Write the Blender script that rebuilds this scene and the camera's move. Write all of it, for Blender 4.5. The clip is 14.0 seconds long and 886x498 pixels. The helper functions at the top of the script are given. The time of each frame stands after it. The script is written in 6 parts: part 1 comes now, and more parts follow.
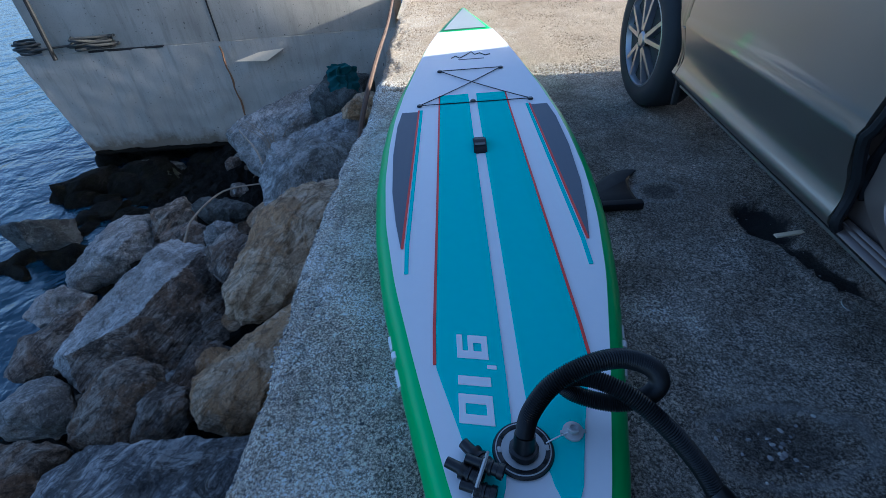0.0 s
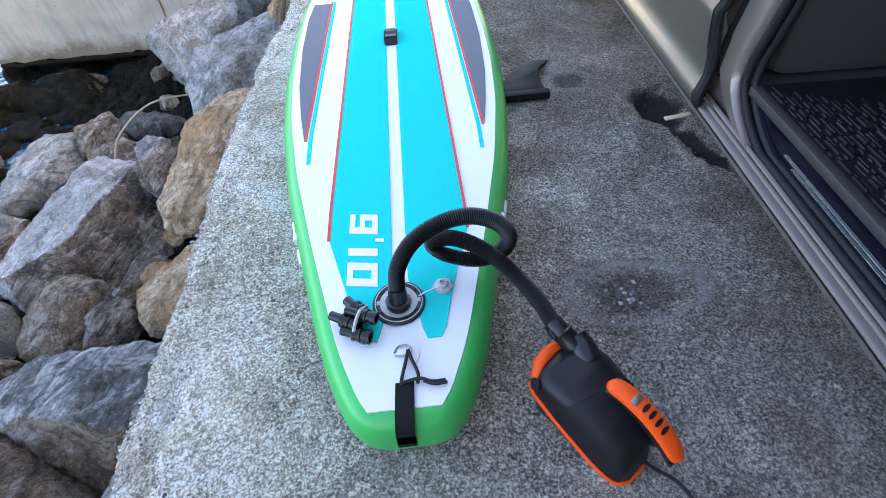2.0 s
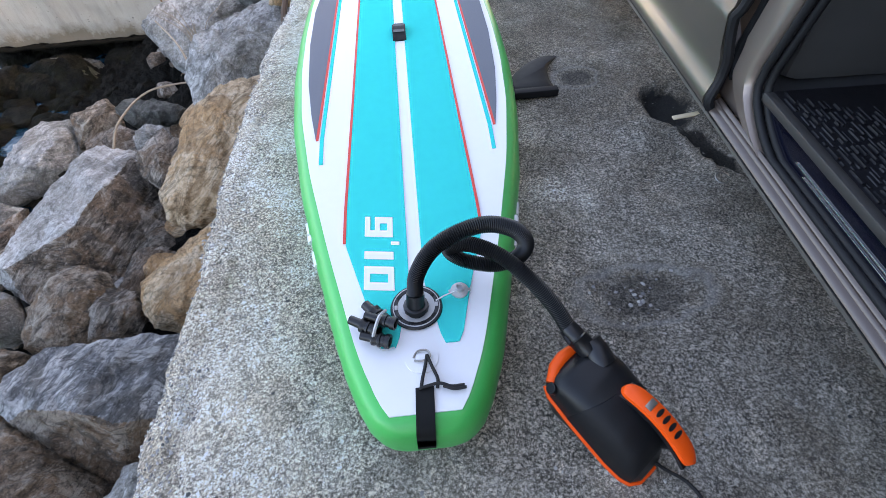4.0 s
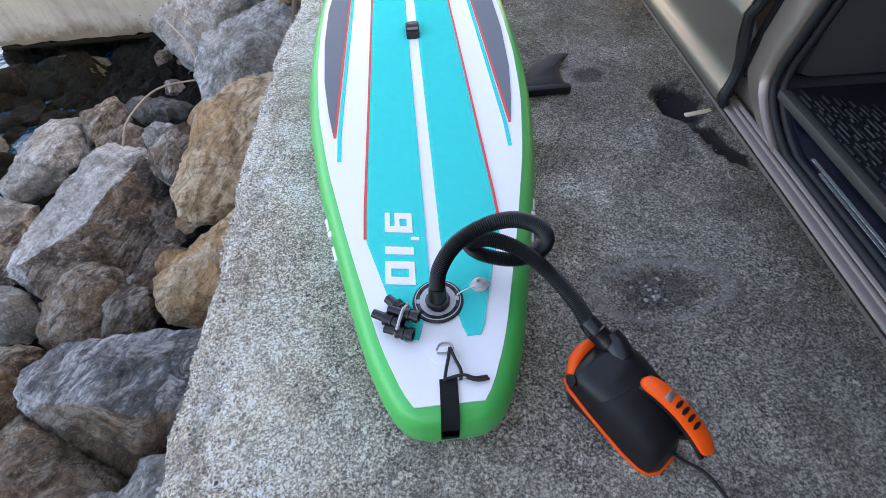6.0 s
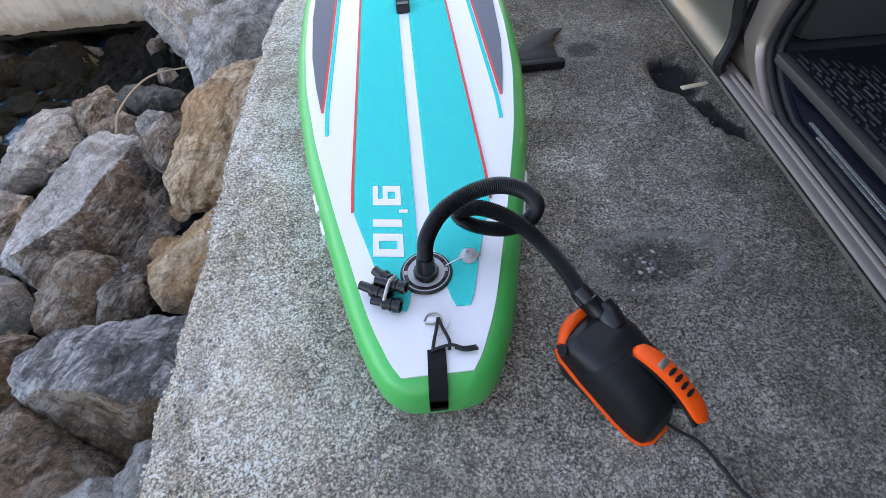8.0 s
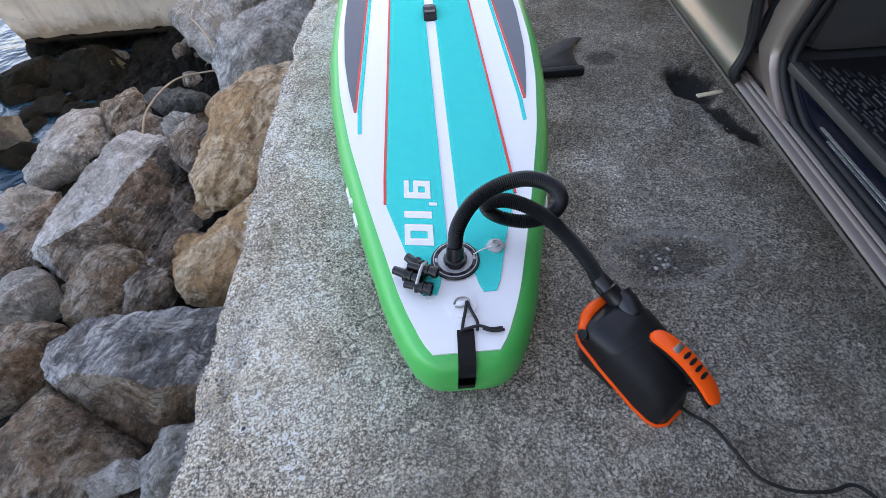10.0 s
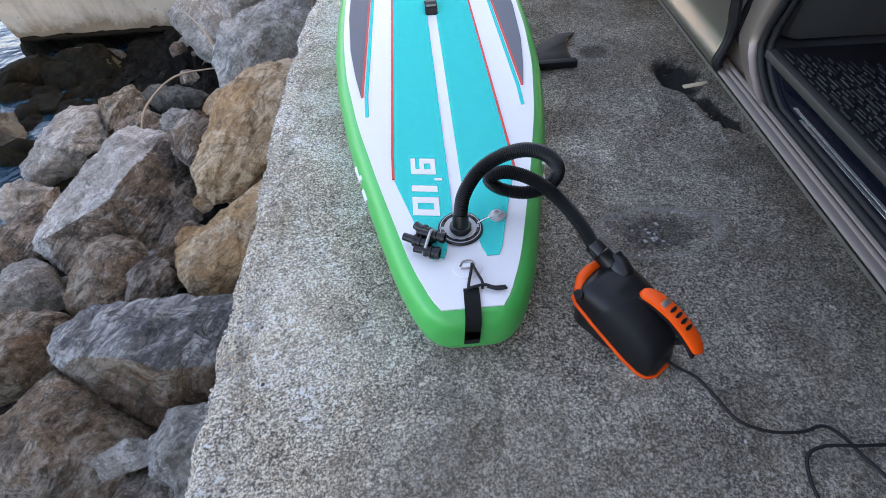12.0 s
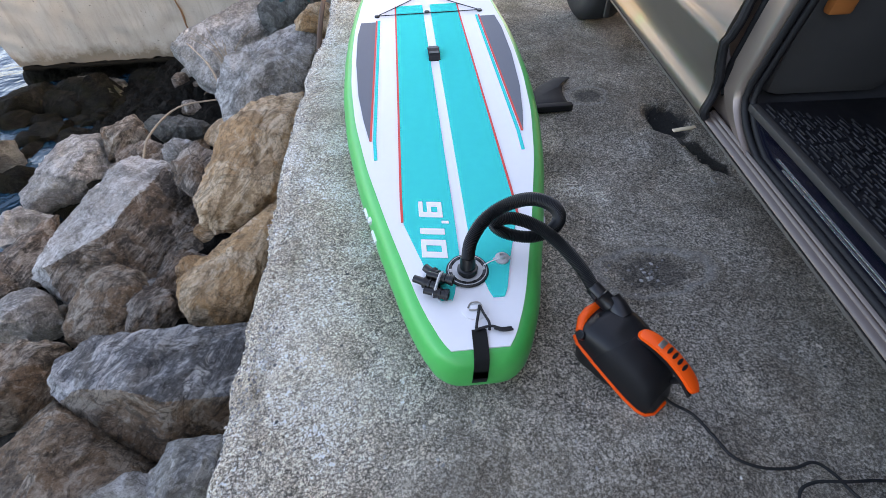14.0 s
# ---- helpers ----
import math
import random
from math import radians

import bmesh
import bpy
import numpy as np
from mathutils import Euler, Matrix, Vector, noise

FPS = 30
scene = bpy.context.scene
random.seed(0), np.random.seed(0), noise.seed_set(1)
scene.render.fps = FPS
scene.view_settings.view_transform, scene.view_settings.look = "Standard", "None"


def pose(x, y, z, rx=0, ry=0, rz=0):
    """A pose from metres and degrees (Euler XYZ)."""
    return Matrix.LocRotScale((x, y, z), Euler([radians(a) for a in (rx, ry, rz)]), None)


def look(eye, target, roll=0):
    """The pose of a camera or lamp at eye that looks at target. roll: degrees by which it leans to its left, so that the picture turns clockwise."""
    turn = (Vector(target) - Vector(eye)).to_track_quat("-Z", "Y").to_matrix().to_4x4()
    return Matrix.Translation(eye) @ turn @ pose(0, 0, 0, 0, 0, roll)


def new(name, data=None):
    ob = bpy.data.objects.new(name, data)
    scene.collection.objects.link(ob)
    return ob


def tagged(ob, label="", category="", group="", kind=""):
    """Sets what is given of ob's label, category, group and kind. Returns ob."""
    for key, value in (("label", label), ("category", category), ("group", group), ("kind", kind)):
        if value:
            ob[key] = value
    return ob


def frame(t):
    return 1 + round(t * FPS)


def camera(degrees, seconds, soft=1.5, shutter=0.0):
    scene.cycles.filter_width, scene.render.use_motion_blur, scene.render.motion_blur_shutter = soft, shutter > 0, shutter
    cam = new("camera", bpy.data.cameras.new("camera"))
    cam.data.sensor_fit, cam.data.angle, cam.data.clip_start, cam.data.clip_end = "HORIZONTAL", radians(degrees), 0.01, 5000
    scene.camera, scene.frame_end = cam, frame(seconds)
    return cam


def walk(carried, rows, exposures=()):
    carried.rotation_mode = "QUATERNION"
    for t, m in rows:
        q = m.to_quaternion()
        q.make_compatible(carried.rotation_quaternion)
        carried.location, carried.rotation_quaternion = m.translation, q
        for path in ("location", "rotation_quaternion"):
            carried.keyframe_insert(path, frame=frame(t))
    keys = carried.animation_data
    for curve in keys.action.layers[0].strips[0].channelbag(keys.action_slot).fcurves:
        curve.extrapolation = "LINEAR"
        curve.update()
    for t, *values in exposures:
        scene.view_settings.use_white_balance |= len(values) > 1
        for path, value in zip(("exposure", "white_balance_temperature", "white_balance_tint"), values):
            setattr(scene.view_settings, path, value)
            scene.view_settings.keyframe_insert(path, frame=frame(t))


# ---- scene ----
cam = camera(87.1, 14.0, soft=0.75)
PATH = [
    (0, (-0.112, -0.183, 1.038), (-0.194, 1.391, -0.193), -5.2),
    (0.1, (-0.091, -0.21, 1.028), (-0.154, 1.318, -0.26), -5.2),
    (0.2, (-0.072, -0.244, 1.012), (-0.12, 1.254, -0.313), -5.1),
    (0.3, (-0.048, -0.279, 1.006), (-0.094, 1.195, -0.344), -5.3),
    (0.5, (-0.027, -0.302, 1.005), (-0.061, 1.125, -0.396), -5.7),
    (1, (-0.017, -0.317, 1.014), (-0.014, 1.048, -0.449), -5.7),
    (1.5, (0.024, -0.323, 1.019), (0.05, 1.018, -0.465), -5.2),
    (2, (0.077, -0.324, 1.027), (0.113, 0.995, -0.477), -4.8),
    (2.5, (0.063, -0.313, 1.029), (0.104, 0.988, -0.489), -4.5),
    (5, (0.015, -0.295, 1.087), (0.062, 0.974, -0.458), -4.1),
    (5.5, (-0.001, -0.308, 1.08), (0.039, 0.964, -0.463), -4.2),
    (6, (-0.011, -0.31, 1.083), (0.024, 0.956, -0.465), -4.5),
    (6.5, (-0.01, -0.322, 1.062), (0.023, 0.936, -0.492), -4.7),
    (7, (0.001, -0.334, 1.044), (0.035, 0.914, -0.519), -5.0),
    (7.5, (0.011, -0.338, 1.032), (0.045, 0.904, -0.536), -5.1),
    (8, (0.012, -0.334, 1.031), (0.042, 0.903, -0.54), -5.3),
    (10.5, (-0.093, -0.451, 1.083), (-0.099, 0.819, -0.462), -5.1),
    (11, (-0.153, -0.494, 1.099), (-0.141, 0.772, -0.449), -4.5),
    (11.5, (-0.139, -0.526, 1.067), (-0.109, 0.742, -0.479), -4.0),
    (12, (-0.087, -0.537, 1.074), (-0.054, 0.742, -0.464), -3.9),
    (12.5, (-0.093, -0.537, 1.094), (-0.06, 0.752, -0.435), -3.8),
    (13, (-0.105, -0.537, 1.097), (-0.065, 0.773, -0.413), -3.5),
    (13.5, (-0.112, -0.539, 1.123), (-0.055, 0.799, -0.363), -3.2),
    (14, (-0.126, -0.539, 1.158), (-0.053, 0.813, -0.314), -2.5),
]
TRUE_SIZE = 0.917    # the plan is drawn a little large: the board is marked 9'10, 3.0 m
walk(cam, [(t, look(Vector(eye) * TRUE_SIZE, Vector(target) * TRUE_SIZE, roll)) for t, eye, target, roll in PATH],
     [(0, 1.33, 4780, 7), (0.4, 2.35, 5300, 9), (1.0, 3.15, 5950, 12), (1.5, 3.35, 6350, 14), (2.5, 3.36, 6950, 17), (5, 3.2, 7550, 18), (8, 3.17, 7700, 19), (11, 3.09, 7800, 19), (14, 3.09, 7700, 19)])

# ---- light ----
G = -0.04          # level of the quay
WATER = -2.32
SUN_EL, SUN_AZ = radians(17), radians(1)      # azimuth counted from +x towards +y
world = bpy.data.worlds.new("world")
scene.world = world
world.use_nodes = True
wn = world.node_tree
sky = wn.nodes.new("ShaderNodeTexSky")
sky.sky_type, sky.sun_disc = "NISHITA", False
sky.sun_elevation, sky.sun_rotation = SUN_EL, radians(90) - SUN_AZ
sky.air_density, sky.dust_density, sky.ozone_density = 0.7, 3.0, 0.3
wn.links.new(sky.outputs[0], wn.nodes["Background"].inputs[0])
wn.nodes["Background"].inputs[1].default_value = 0.15
sun = new("sun", bpy.data.lights.new("sun", "SUN"))
sun.data.energy, sun.data.angle, sun.data.color = 6.5, radians(0.6), (1.0, 0.82, 0.58)
sun.matrix_world = look((math.cos(SUN_EL) * math.cos(SUN_AZ), math.cos(SUN_EL) * math.sin(SUN_AZ), math.sin(SUN_EL)), (0, 0, 0))


# ---- materials ----
class Nodes:
    def __init__(self, name):
        self.m = bpy.data.materials.new(name)
        self.m.use_nodes = True
        self.t = self.m.node_tree
        self.b = self.t.nodes["Principled BSDF"]
        self.co = self.t.nodes.new("ShaderNodeTexCoord").outputs["Object"]

    def add(self, kind, **ins):
        n = self.t.nodes.new(kind)
        for k, v in ins.items():
            self.set(n.inputs[k.replace("_", " ")], v)
        return n

    def set(self, sock, v):
        if isinstance(v, bpy.types.NodeSocket):
            self.t.links.new(v, sock)
        else:
            sock.default_value = v

    def noise(self, scale, detail=4.0, rough=0.55, co=None, warp=0.0):
        n = self.add("ShaderNodeTexNoise", Vector=co or self.co, Scale=scale, Detail=detail, Roughness=rough, Distortion=warp)
        return n.outputs["Fac"]

    def ramp(self, fac, stops):
        n = self.add("ShaderNodeValToRGB", Fac=fac)
        el = n.color_ramp.elements
        while len(el) < len(stops):
            el.new(0.5)
        for e, (p, c) in zip(el, stops):
            e.position = p
            e.color = (*c, 1) if len(c) == 3 else c
        return n.outputs["Color"]

    def mix(self, fac, a, b, mode="MIX"):
        n = self.t.nodes.new("ShaderNodeMix")
        n.data_type, n.blend_type = "RGBA", mode
        self.set(n.inputs["Factor"], fac)
        for k, v in ((6, a), (7, b)):
            self.set(n.inputs[k], (*v, 1) if isinstance(v, tuple) and len(v) == 3 else v)
        return n.outputs[2]

    def math(self, op, a, b=0.0, clamp=False):
        n = self.t.nodes.new("ShaderNodeMath")
        n.operation, n.use_clamp = op, clamp
        self.set(n.inputs[0], a), self.set(n.inputs[1], b)
        return n.outputs[0]

    def bump(self, height, strength=0.3, distance=0.01, after=None):
        n = self.add("ShaderNodeBump", Height=height, Strength=strength, Distance=distance)
        if after:
            self.set(n.inputs["Normal"], after)
        return n.outputs["Normal"]

    def out(self, color, rough=0.6, normal=None, metal=0.0, **more):
        self.set(self.b.inputs["Base Color"], (*color, 1) if isinstance(color, tuple) and len(color) == 3 else color)
        self.set(self.b.inputs["Roughness"], rough)
        self.set(self.b.inputs["Metallic"], metal)
        if normal:
            self.set(self.b.inputs["Normal"], normal)
        for k, v in more.items():
            self.set(self.b.inputs[k.replace("_", " ")], v)
        return self.m


def plain(name, color, rough=0.5, metal=0.0, var=0.15, scale=30.0, bump=0.1, fine=400.0, **more):
    """A surface of one colour with stains, grain and a little relief."""
    n = Nodes(name)
    big = n.noise(scale, 5)
    small = n.noise(fine, 2)
    c = n.mix(n.math("MULTIPLY", big, 1.0), tuple(v * (1 - var) for v in color), tuple(min(1, v * (1 + var)) for v in color))
    c = n.mix(n.math("MULTIPLY", small, var), c, tuple(v * 0.6 for v in color))
    r = n.math("ADD", n.math("MULTIPLY", big, 0.2), rough - 0.1)
    return n.out(c, r, n.bump(small, bump, 0.001), metal, **more)


def concrete_ground():
    n = Nodes("exposed_aggregate_concrete")
    warp = n.mix(0.010, n.co, n.add("ShaderNodeTexNoise", Vector=n.co, Scale=70.0, Detail=3.0).outputs["Color"])
    v1 = n.add("ShaderNodeTexVoronoi", Vector=warp, Scale=84.0)
    v2 = n.add("ShaderNodeTexVoronoi", Vector=warp, Scale=165.0)
    rim = n.t.nodes.new("ShaderNodeTexVoronoi")
    rim.feature = "DISTANCE_TO_EDGE"
    n.set(rim.inputs["Vector"], warp), n.set(rim.inputs["Scale"], 84.0)
    big = n.noise(1.6, 6, 0.65)
    mid = n.noise(12.0, 8, 0.75)
    speck = n.noise(84.0, 5, 0.78, None, 0.5)
    fine = n.noise(155.0, 4, 0.8)
    sep1 = n.add("ShaderNodeSeparateColor", Color=v1.outputs["Color"])
    sep2 = n.add("ShaderNodeSeparateColor", Color=v2.outputs["Color"])
    # mortar, the stones in it, then pits and bright chips
    c = n.ramp(speck, [(0.38, (0.05, 0.046, 0.04)), (0.47, (0.25, 0.235, 0.205)), (0.54, (0.42, 0.395, 0.345)), (0.62, (0.66, 0.62, 0.55))])
    c = n.mix(n.ramp(sep2.outputs[1], [(0.45, (0, 0, 0)), (0.55, (0.75, 0.75, 0.75))]), c, n.ramp(sep2.outputs[0], [(0.0, (0.10, 0.095, 0.085)), (0.6, (0.42, 0.40, 0.36)), (1.0, (0.72, 0.69, 0.63))]))
    c = n.mix(n.ramp(sep1.outputs[1], [(0.62, (0, 0, 0)), (0.70, (0.8, 0.8, 0.8))]), c, n.ramp(sep1.outputs[0], [(0.0, (0.13, 0.125, 0.115)), (0.5, (0.40, 0.38, 0.345)), (1.0, (0.80, 0.775, 0.72))]))
    c = n.mix(n.ramp(rim.outputs["Distance"], [(0.03, (0.55, 0.55, 0.55)), (0.12, (0, 0, 0))]), c, (0.06, 0.056, 0.048))
    c = n.mix(n.ramp(fine, [(0.41, (0.95, 0.95, 0.95)), (0.475, (0, 0, 0))]), c, (0.015, 0.014, 0.012))
    c = n.mix(n.ramp(fine, [(0.53, (0, 0, 0)), (0.60, (0.8, 0.8, 0.8))]), c, (0.80, 0.77, 0.71))
    c = n.mix(n.ramp(mid, [(0.42, (0, 0, 0)), (0.7, (0.35, 0.35, 0.35))]), c, (0.37, 0.345, 0.30))
    c = n.mix(n.ramp(big, [(0.44, (0, 0, 0)), (0.64, (0.35, 0.35, 0.35))]), c, (0.15, 0.132, 0.105))
    c = n.mix(n.ramp(n.noise(0.5, 4), [(0.48, (0, 0, 0)), (0.62, (0.35, 0.35, 0.35))]), c, (0.16, 0.137, 0.105))
    # sky light from the sea side painted in: paler towards the quay edge
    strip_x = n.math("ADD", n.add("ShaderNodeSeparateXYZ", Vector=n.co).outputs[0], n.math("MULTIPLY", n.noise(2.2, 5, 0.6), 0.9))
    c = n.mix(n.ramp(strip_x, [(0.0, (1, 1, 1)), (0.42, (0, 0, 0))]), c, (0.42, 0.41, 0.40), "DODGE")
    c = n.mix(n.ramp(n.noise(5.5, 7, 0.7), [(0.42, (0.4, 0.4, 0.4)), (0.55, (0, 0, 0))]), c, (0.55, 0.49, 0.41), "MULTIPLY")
    # the van's shade painted in: darker on its side of the quay
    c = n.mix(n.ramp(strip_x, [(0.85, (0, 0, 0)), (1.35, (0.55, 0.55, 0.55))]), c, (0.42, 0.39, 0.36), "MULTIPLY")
    c = n.mix(n.ramp(n.noise(58.0, 5, 0.7), [(0.39, (0.4, 0.4, 0.4)), (0.45, (0, 0, 0))]), c, (0.06, 0.056, 0.052))
    c = n.mix(n.ramp(n.noise(2.7, 8, 0.72, None, 0.8), [(0.43, (0.62, 0.62, 0.62)), (0.56, (0, 0, 0))]), c, (0.50, 0.46, 0.42), "MULTIPLY")
    c = n.mix(n.ramp(n.noise(3.6, 8, 0.75, None, 0.6), [(0.52, (0, 0, 0)), (0.60, (0.7, 0.7, 0.7))]), c, (0.32, 0.305, 0.285), "DODGE")
    c = n.mix(1.0, c, (0.425, 0.405, 0.378), "DODGE")
    # damp dirt in the broken places, and the pale rim round them
    sep = n.add("ShaderNodeSeparateXYZ", Vector=n.co)
    x, y = sep.outputs[0], sep.outputs[1]
    wob = n.math("MULTIPLY", n.math("SUBTRACT", n.noise(11.0, 4), 0.5), 1.1)

    def spot(cx, cy, rx, ry, lean=0.0):
        u = n.math("ADD", n.math("SUBTRACT", x, cx), n.math("MULTIPLY", n.math("SUBTRACT", y, cy), lean))
        u = n.math("DIVIDE", u, rx)
        v = n.math("DIVIDE", n.math("SUBTRACT", y, cy), ry)
        d = n.math("SQRT", n.math("ADD", n.math("MULTIPLY", u, u), n.math("MULTIPLY", v, v)))
        return n.math("ADD", d, wob)
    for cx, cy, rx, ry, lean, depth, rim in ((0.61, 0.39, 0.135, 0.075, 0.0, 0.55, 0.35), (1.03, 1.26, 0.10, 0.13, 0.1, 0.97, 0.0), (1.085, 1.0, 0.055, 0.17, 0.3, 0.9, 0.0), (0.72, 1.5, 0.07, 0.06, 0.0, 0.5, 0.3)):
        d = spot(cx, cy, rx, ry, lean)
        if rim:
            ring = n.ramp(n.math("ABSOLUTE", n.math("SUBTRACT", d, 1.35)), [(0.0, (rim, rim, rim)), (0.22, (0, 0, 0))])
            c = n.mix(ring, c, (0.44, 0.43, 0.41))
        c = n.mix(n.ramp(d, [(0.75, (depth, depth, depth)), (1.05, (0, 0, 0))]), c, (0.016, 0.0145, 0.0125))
    # tan past the shade line: gravel colour plus the sun's warmth painted in
    sandy = n.math("ADD", y, n.math("MULTIPLY", n.noise(3.0, 5), 0.8))
    c = n.mix(n.ramp(n.math("MULTIPLY", sandy, 0.1), [(0.345, (0, 0, 0)), (0.375, (0.75, 0.75, 0.75))]), c, n.mix(speck, (0.17, 0.12, 0.068), (0.44, 0.33, 0.20)))
    nb = n.bump(speck, 1.0, 0.02)
    nb = n.bump(fine, 0.5, 0.003, nb)
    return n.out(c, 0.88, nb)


def stone(name, lo, mid, hi, band, moss=0.0, wet=0.0, cracks=0.7, layers=1.8, grainy=0.5, gloss=0.4):
    """Broken rock: soft colour patches, foliation lines, thin dark fractures and a fine crystal grain."""
    n = Nodes(name)
    rnd = n.t.nodes.new("ShaderNodeObjectInfo").outputs["Random"]
    off = n.add("ShaderNodeVectorMath")
    off.operation = "ADD"
    n.set(off.inputs[0], n.co)
    sc = n.math("MULTIPLY", rnd, 17.0)
    comb = n.add("ShaderNodeCombineXYZ", X=sc, Y=sc, Z=sc)
    n.set(off.inputs[1], comb.outputs[0])
    co = off.outputs[0]
    turn = n.add("ShaderNodeMapping", Vector=co, Rotation=(0.5, 0.9, 0.6))
    mp = n.add("ShaderNodeMapping", Vector=turn.outputs[0], Scale=(0.6, 0.6, layers))
    big = n.noise(1.9, 6, 0.6, co, 0.8)
    patch = n.noise(4.5, 8, 0.65, co, 1.0)
    strata = n.noise(6.0, 10, 0.68, mp.outputs[0], 1.2)
    lines = n.noise(3.2, 7, 0.6, mp.outputs[0], 2.2)
    grain = n.noise(40.0, 7, 0.8, co, 0.4)
    speck = n.noise(210.0, 2, 0.6, co)

    def grey(v):
        return (v, v, v)
    c = n.ramp(strata, [(0.41, lo), (0.475, mid), (0.535, mid), (0.59, hi)])
    c = n.mix(n.ramp(big, [(0.47, grey(0)), (0.53, grey(0.85))]), c, n.mix(strata, band, tuple(v * 0.65 for v in band)))
    c = n.mix(n.ramp(patch, [(0.53, grey(0)), (0.575, grey(0.75))]), c, lo)
    c = n.mix(n.ramp(patch, [(0.41, grey(0.6)), (0.46, grey(0))]), c, hi)
    c = n.mix(n.ramp(grain, [(0.36, grey(grainy)), (0.48, grey(0))]), c, tuple(v * 0.4 for v in lo))
    c = n.mix(n.ramp(grain, [(0.53, grey(0)), (0.64, grey(grainy * 0.8))]), c, tuple(min(0.9, v * 1.25) for v in hi))
    c = n.mix(n.ramp(speck, [(0.56, grey(0)), (0.66, grey(grainy))]), c, tuple(v * 0.45 for v in lo))
    # fractures: thin lines where the folded noise crosses its middle
    fr = n.math("ABSOLUTE", n.math("SUBTRACT", lines, 0.5))
    fr2 = n.math("ABSOLUTE", n.math("SUBTRACT", n.noise(2.1, 8, 0.62, co, 0.9), 0.47))
    c = n.mix(n.ramp(fr, [(0.0, grey(cracks)), (0.020, grey(0))]), c, tuple(v * 0.25 for v in lo))
    c = n.mix(n.ramp(fr2, [(0.0, grey(cracks)), (0.013, grey(0))]), c, tuple(v * 0.2 for v in lo))
    if moss:
        c = n.mix(n.ramp(n.noise(6.0, 6, 0.7, co), [(0.45, grey(0)), (0.6, grey(moss))]), c, (0.045, 0.05, 0.012))
    nb = n.bump(n.ramp(fr, [(0.0, grey(0)), (0.03, grey(1))]), 0.7 * cracks, 0.02)
    nb = n.bump(n.ramp(fr2, [(0.0, grey(0)), (0.02, grey(1))]), 0.7 * cracks, 0.02, nb)
    nb = n.bump(strata, 1.0, 0.09, nb)
    nb = n.bump(patch, 1.0, 0.09, nb)
    nb = n.bump(grain, 1.0, 0.012, nb)
    return n.out(c, 0.86 - 0.5 * wet, nb, Specular_IOR_Level=gloss)


